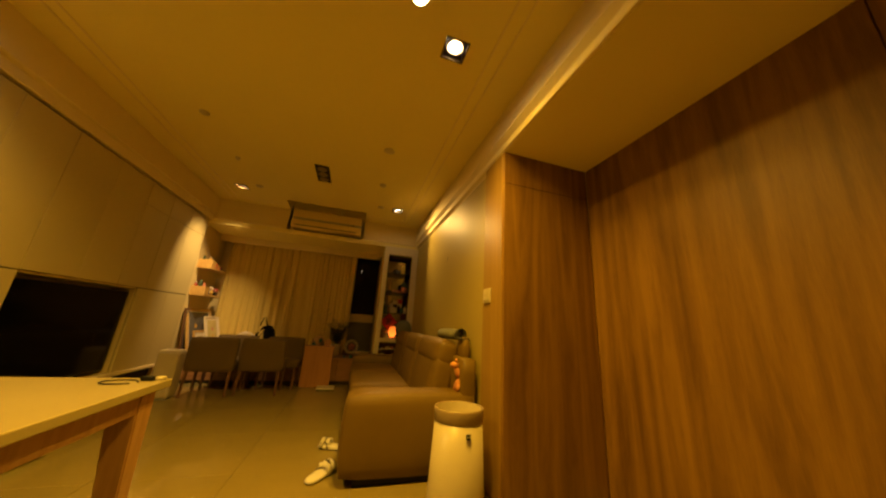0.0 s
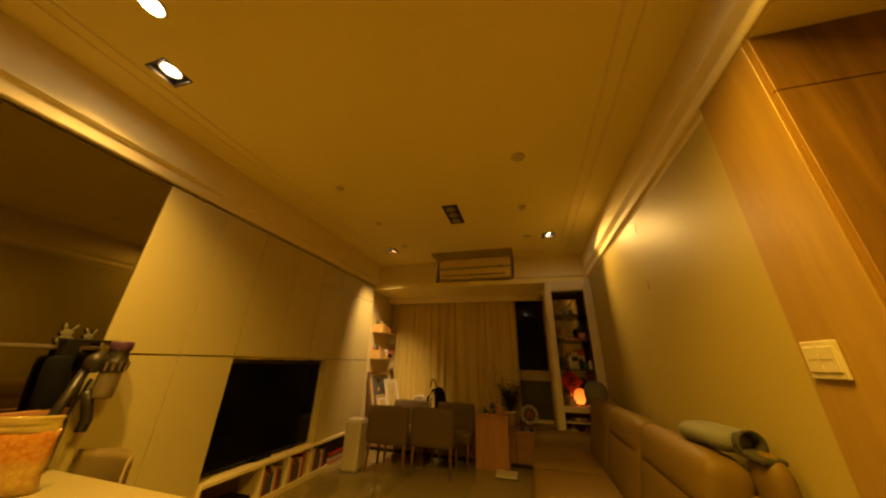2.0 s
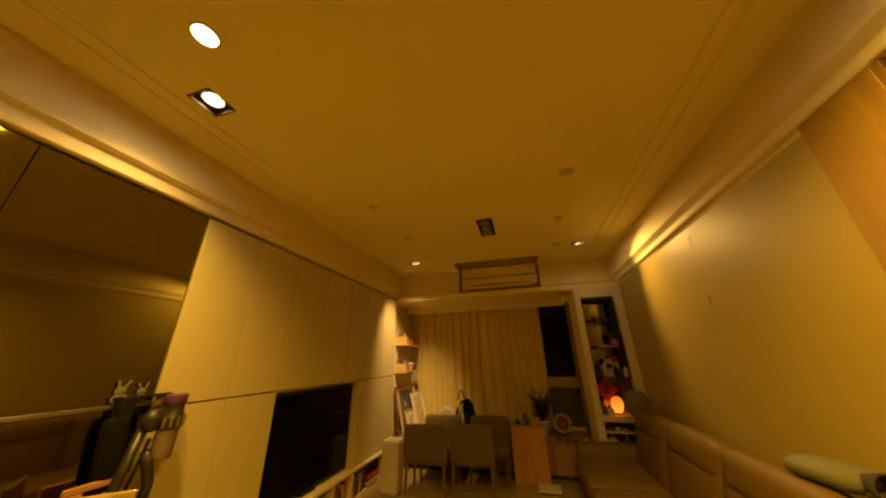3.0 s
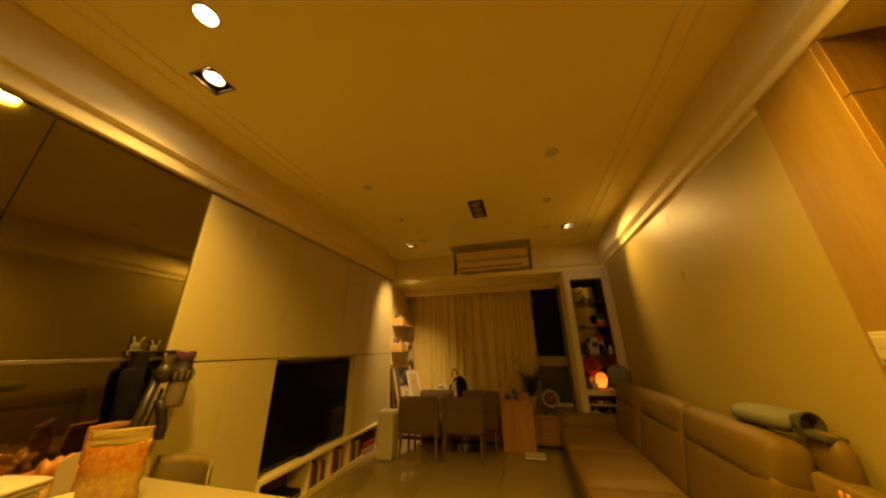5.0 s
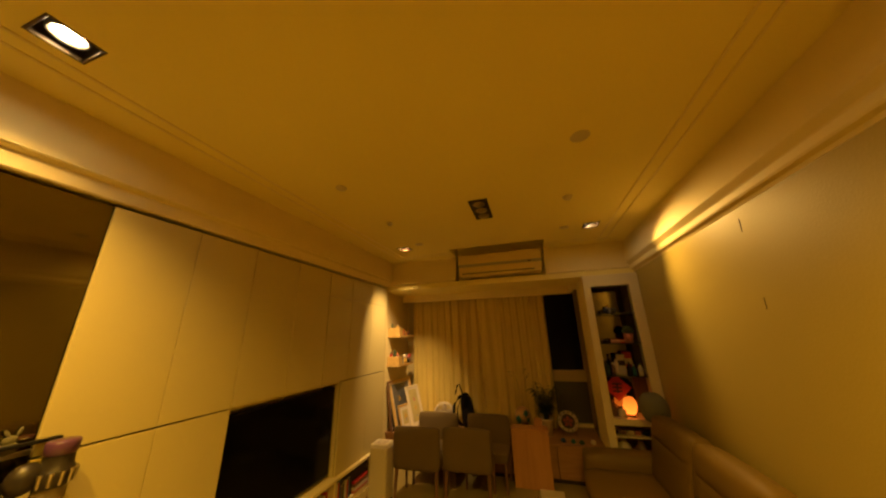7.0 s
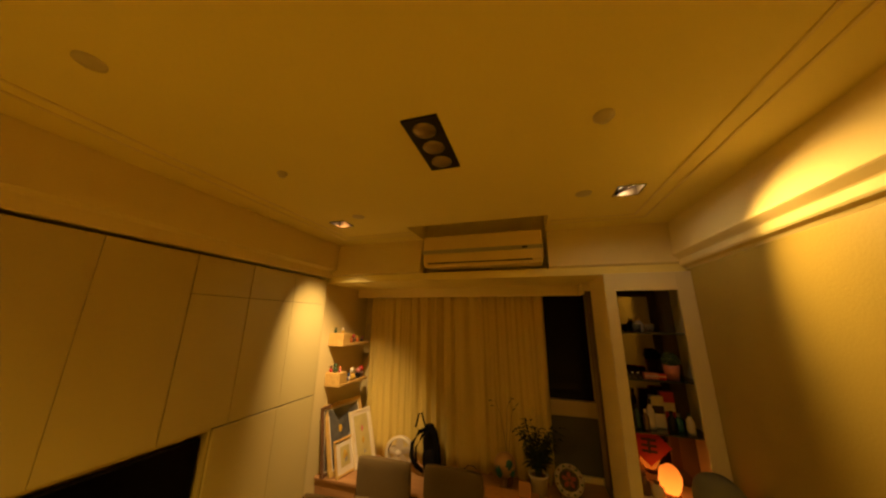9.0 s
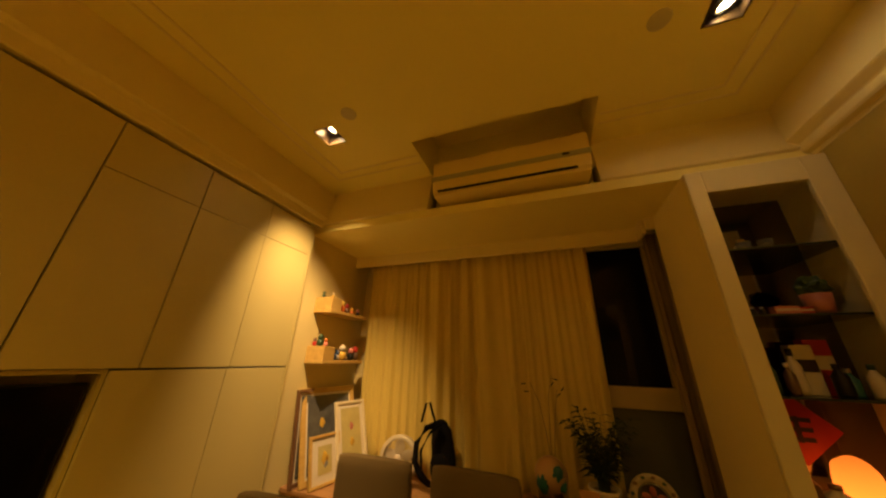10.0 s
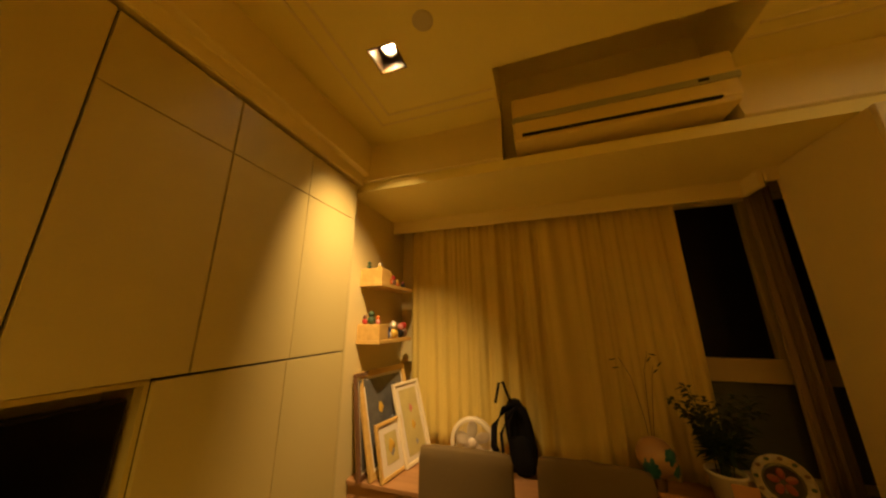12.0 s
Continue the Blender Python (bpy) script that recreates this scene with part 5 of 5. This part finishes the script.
ball = thing("painted_globe", 1.95, 7.95, 0.43, "cream and teal painted globe on a small stand", "globe")
part("stand", lathe([(0, 0), (0.07, 0), (0.07, 0.012), (0.02, 0.03), (0.02, 0.13), (0, 0.13)], 20, pose(1.95, 7.95, 0.431)), M_CLEG, ball, "", True)
M_GLOBE = mat("globe_paint", (0.40, 0.22, 0.07), 0.35, vary=0.2, scale=6, alt=(0.45, 0.30, 0.16))
part("sphere", blob(1.95, 7.95, 0.66, 0.113, 0.113, 0.113, 4), M_GLOBE, ball, "", True)
for ang, zz, ra, rb in ((-125, 0.63, 0.045, 0.06), (-60, 0.69, 0.04, 0.05), (-40, 0.62, 0.03, 0.04)):
    a = radians(ang)
    part("painted_patch", blob(1.95 + 0.099 * math.cos(a), 7.95 + 0.099 * math.sin(a), zz, ra, 0.019, rb, 3, wob=0.4, m=pose(0, 0, 0, 0, 0, ang + 90)), M_TEAL, ball, "teal painted patch", True)
solo("orange_fruit", blob(2.12, 7.80, 0.43 + 0.045, 0.046, 0.046, 0.044, 3), M_ORANGE, "small orange fruit on the bench", "fruit", smooth=True)
for x, y, m, l in ((2.02, 7.72, M_BLACK, "small dark ornament on the bench"), (2.20, 7.72, M_CREAM, "small cream ornament on the bench"), (2.46, 7.66, M_BLUE, "small blue ornament on the bench"), (2.58, 7.64, M_TEAL, "small teal ornament on the bench"), (2.68, 7.62, M_GREEN, "small dark green ornament on the bench"), (2.82, 7.66, M_CREAM, "small white ornament on the bench")):
    solo("small_ornament", blob(x, y, 0.43 + 0.024, 0.03, 0.028, 0.026, 3, wob=0.5), m, l, "ornament", "ornaments on the bench", smooth=True)

plant = thing("potted_palm", 2.28, 7.90, 0.43, "dark green palm in a white pot on the bench", "plant")
part("pot", lathe([(0, 0), (0.06, 0), (0.09, 0.19), (0.10, 0.20), (0.10, 0.215), (0.085, 0.215), (0.055, 0.02), (0, 0.02)], 24, pose(2.28, 7.90, 0.431)), M_CREAM, plant, "cream pot", True)
part("soil", lathe([(0, 0.19), (0.088, 0.19), (0.08, 0.17), (0, 0.17)], 20, pose(2.28, 7.90, 0.431)), M_POT, plant)
M_LEAF = mat("palm_leaf", (0.022, 0.046, 0.016), 0.5, vary=0.3, scale=25)


def frond(base, ang, lean, length, rnd):
    """One feathered leaf: a curved rib with narrow leaflets."""
    bm = bmesh.new()
    d = Vector((math.cos(ang), math.sin(ang), 0))
    pts = []
    for k in range(9):
        s = k / 8
        pts.append(Vector(base) + d * (lean * length * s ** 1.4) + Vector((0, 0, length * (s - 0.42 * lean * s * s))))
    tube(pts, 0.004, 5, bm=bm, taper=0.3)
    side = Vector((-d.y, d.x, 0))
    for k in range(2, 9):
        for sgn in (-1, 1):
            p, ll = pts[k], length * 0.34 * (1.1 - 0.6 * k / 8) * rnd.uniform(0.8, 1.15)
            tip = p + side * sgn * ll * 0.8 + d * ll * 0.45 + Vector((0, 0, ll * rnd.uniform(-0.25, 0.35)))
            mid = p.lerp(tip, 0.45) + Vector((0, 0, 0.012))
            w = (tip - p).cross(Vector((0, 0, 1))).normalized() * 0.015
            v = [bm.verts.new(q) for q in (p, mid + w, tip, mid - w, mid + Vector((0, 0, 0.003)))]
            for f in ((0, 1, 4), (1, 2, 4), (2, 3, 4), (3, 0, 4)):
                bm.faces.new([v[i] for i in f])
    return bm


rnd = random.Random(11)
for k in range(30):
    part("leaf", frond((2.28 + rnd.uniform(-0.03, 0.03), 7.90 + rnd.uniform(-0.03, 0.03), 0.62), 2 * math.pi * k / 12 + rnd.uniform(-0.2, 0.2), rnd.uniform(0.12, 0.5), rnd.uniform(0.28, 0.52), rnd), M_LEAF, plant)

twig = thing("tall_twig_plant", 1.97, 8.06, 0.43, "thin tall twigs in a dark vase", "plant")
part("vase", lathe([(0, 0), (0.04, 0), (0.05, 0.07), (0.03, 0.15), (0.034, 0.17), (0.026, 0.17), (0, 0.12)], 18, pose(1.97, 8.06, 0.431)), M_POT, twig, "dark vase", True)
rnd = random.Random(23)
for k in range(3):
    a = 2 * math.pi * k / 3 + 0.4
    tip = Vector((1.97 + 0.13 * math.cos(a + 0.5), 8.05 + 0.03 * math.sin(a), 1.20 + 0.05 * k))
    stem = part("stem", tube([(1.97, 8.06, 0.58), (1.97 + 0.03 * math.cos(a), 8.05 + 0.02 * math.sin(a), 0.85), (1.97 + 0.07 * math.cos(a + 0.3), 8.05 + 0.02 * math.sin(a), 1.06 + 0.05 * k), tip], 0.003, 5, taper=0.5), M_POT, twig)
    for j in range(2):
        part("leaf", blob(*(tip + Vector((rnd.uniform(-0.05, 0.05), rnd.uniform(-0.02, 0.01), rnd.uniform(-0.10, 0.02)))), 0.024, 0.004, 0.005, 2, m=pose(0, 0, 0, 0, rnd.uniform(-60, 60), 0)), M_LEAF, stem, "", True)

plate = thing("decorative_plate", 2.57, 7.99, 0.43, "large painted plate on a small stand", "plate")
M_PLATE = mat("painted_plate", (0.05, 0.045, 0.03), 0.25, vary=0.3, scale=30, alt=(0.14, 0.10, 0.05), coat=0.4)
M_PETAL = mat("red_glaze", (0.30, 0.055, 0.02), 0.3, vary=0.2, scale=30)
M_PLATERIM = mat("plate_rim_glaze", (0.42, 0.36, 0.24), 0.3, vary=0.35, scale=22, alt=(0.12, 0.07, 0.03), coat=0.3)
dm = pose(2.57, 7.97, 0.60, 78, 0, -8) @ Matrix.Scale(0.82, 4)
part("dish", lathe([(0, 0.010), (0.085, 0.012), (0.125, 0.026), (0.165, 0.034), (0.167, 0.030), (0.125, 0.018), (0.085, 0.002), (0, 0.0)], 40, dm), M_PLATERIM, plate, "cream rim", True)
part("painted_centre", lathe([(0, 0.0125), (0.080, 0.0145), (0.11, 0.0245), (0.112, 0.022), (0.0, 0.010)], 32, dm), M_PLATE, plate, "painted centre", True)
for k in range(5):
    part("petal", move(blob(0.052, 0, 0.017, 0.038, 0.024, 0.004, 2), dm @ pose(0, 0, 0, 0, 0, 72 * k + 20)), M_PETAL, plate, "dark red painted petal", True)
for k in range(12):
    a = 2 * math.pi * k / 12 + 0.4
    part("rim_mark", move(blob(0.142 * math.cos(a), 0.142 * math.sin(a), 0.031, 0.016, 0.012, 0.004, 2), dm), (M_POT, M_GREEN)[k % 2], plate, "painted mark")
part("stand", tube([(2.48, 7.92, 0.435), (2.48, 8.03, 0.46), (2.52, 8.06, 0.62)], 0.006, 6), M_CLEG, plate)
part("stand", tube([(2.66, 7.92, 0.435), (2.66, 8.03, 0.46), (2.62, 8.06, 0.62)], 0.006, 6), M_CLEG, plate)

card = thing("paper_card", 2.30, 7.45, 0.642, "small orange-brown card standing on the wooden box", "card")
part("leaf", move(box(-0.05, 0.05, -0.0015, 0.0015, 0.0, 0.11), pose(2.16, 7.44, 0.643, -14, 0, -6)), M_KRAFT, card)
cablew = thing("power_cable", 0.45, 8.1, 0.43, "dark power cable lying on the bench", "cable")
part("cord", tube([(0.42, 8.10, 0.436), (0.50, 8.08, 0.47), (0.60, 8.03, 0.44), (0.70, 8.0, 0.436)], 0.005, 6), M_BLACK, cablew)
hanger = thing("coat_hanger", 1.55, 8.0, 0.43, "dark wire hanger lying by the curtain", "hanger")
part("wire", tube([(1.42, 8.05, 0.45), (1.52, 8.10, 0.53), (1.58, 8.10, 0.53), (1.70, 8.06, 0.44), (1.42, 8.05, 0.44)], 0.006, 6), M_POT, hanger)

# ---------- things in the low niches ----------
rnd = random.Random(3)
for y0, y1, n in ((5.55, 5.83, 8), (5.90, 6.17, 7), (6.27, 6.55, 8)):
    y = y0
    for k in range(n):
        w, h = rnd.uniform(0.018, 0.038), rnd.uniform(0.16, 0.24)
        ob = thing("book", -0.08, y, 0.056, "upright %s book in the low niche" % ("cream", "red", "blue", "brown", "green")[k % 5], "book", "books in the bench")
        mm = (M_CREAM, M_RED, M_BLUE, M_POT, M_GREEN)[k % 5]
        cov = part("cover", box(-0.18, 0.0, y, y + w, 0.056, 0.056 + h, 0.003), mm, ob)
        part("pages", box(-0.178, -0.004, y + 0.003, y + w - 0.003, 0.0565 + h - 0.004, 0.0575 + h), M_CREAM, cov)
        y += w + 0.003
for k in range(4):
    solo("magazine", box(-0.2, 0.02, 6.60, 6.90, 0.056 + 0.03 * k, 0.084 + 0.03 * k, 0.003), (M_PINK, M_CREAM, M_POT, M_RED)[k], "stacked %s magazine in the low niche" % ("pink", "cream", "brown", "red")[k], "magazine", "magazines in the bench")

dvd = thing("media_box", -0.1, 5.2, 0.056, "flat black media box in the low niche", "media player")
part("case", box(-0.22, 0.02, 5.00, 5.42, 0.057, 0.125, 0.006, 2), M_BLACK, dvd)
part("front_strip", box(0.018, 0.023, 5.02, 5.40, 0.08, 0.09), M_GREYPL, dvd)

# ---------- floor tiles ----------
proto = bpy.data.meshes.new("tile")
bm = box(-0.3985, 0.3985, -0.3985, 0.3985, -0.012, 0.0, 0.0015)
bm.to_mesh(proto)
bm.free()
proto.materials.append(M_TILE)
for i in range(7):
    for j in range(12):
        x, y = -0.15 + 0.8 * i, -0.68 + 0.8 * j
        if x > 4.3:
            continue
        t = new("tile", proto)
        t.location, t.parent = (x, y, 0.0), floor
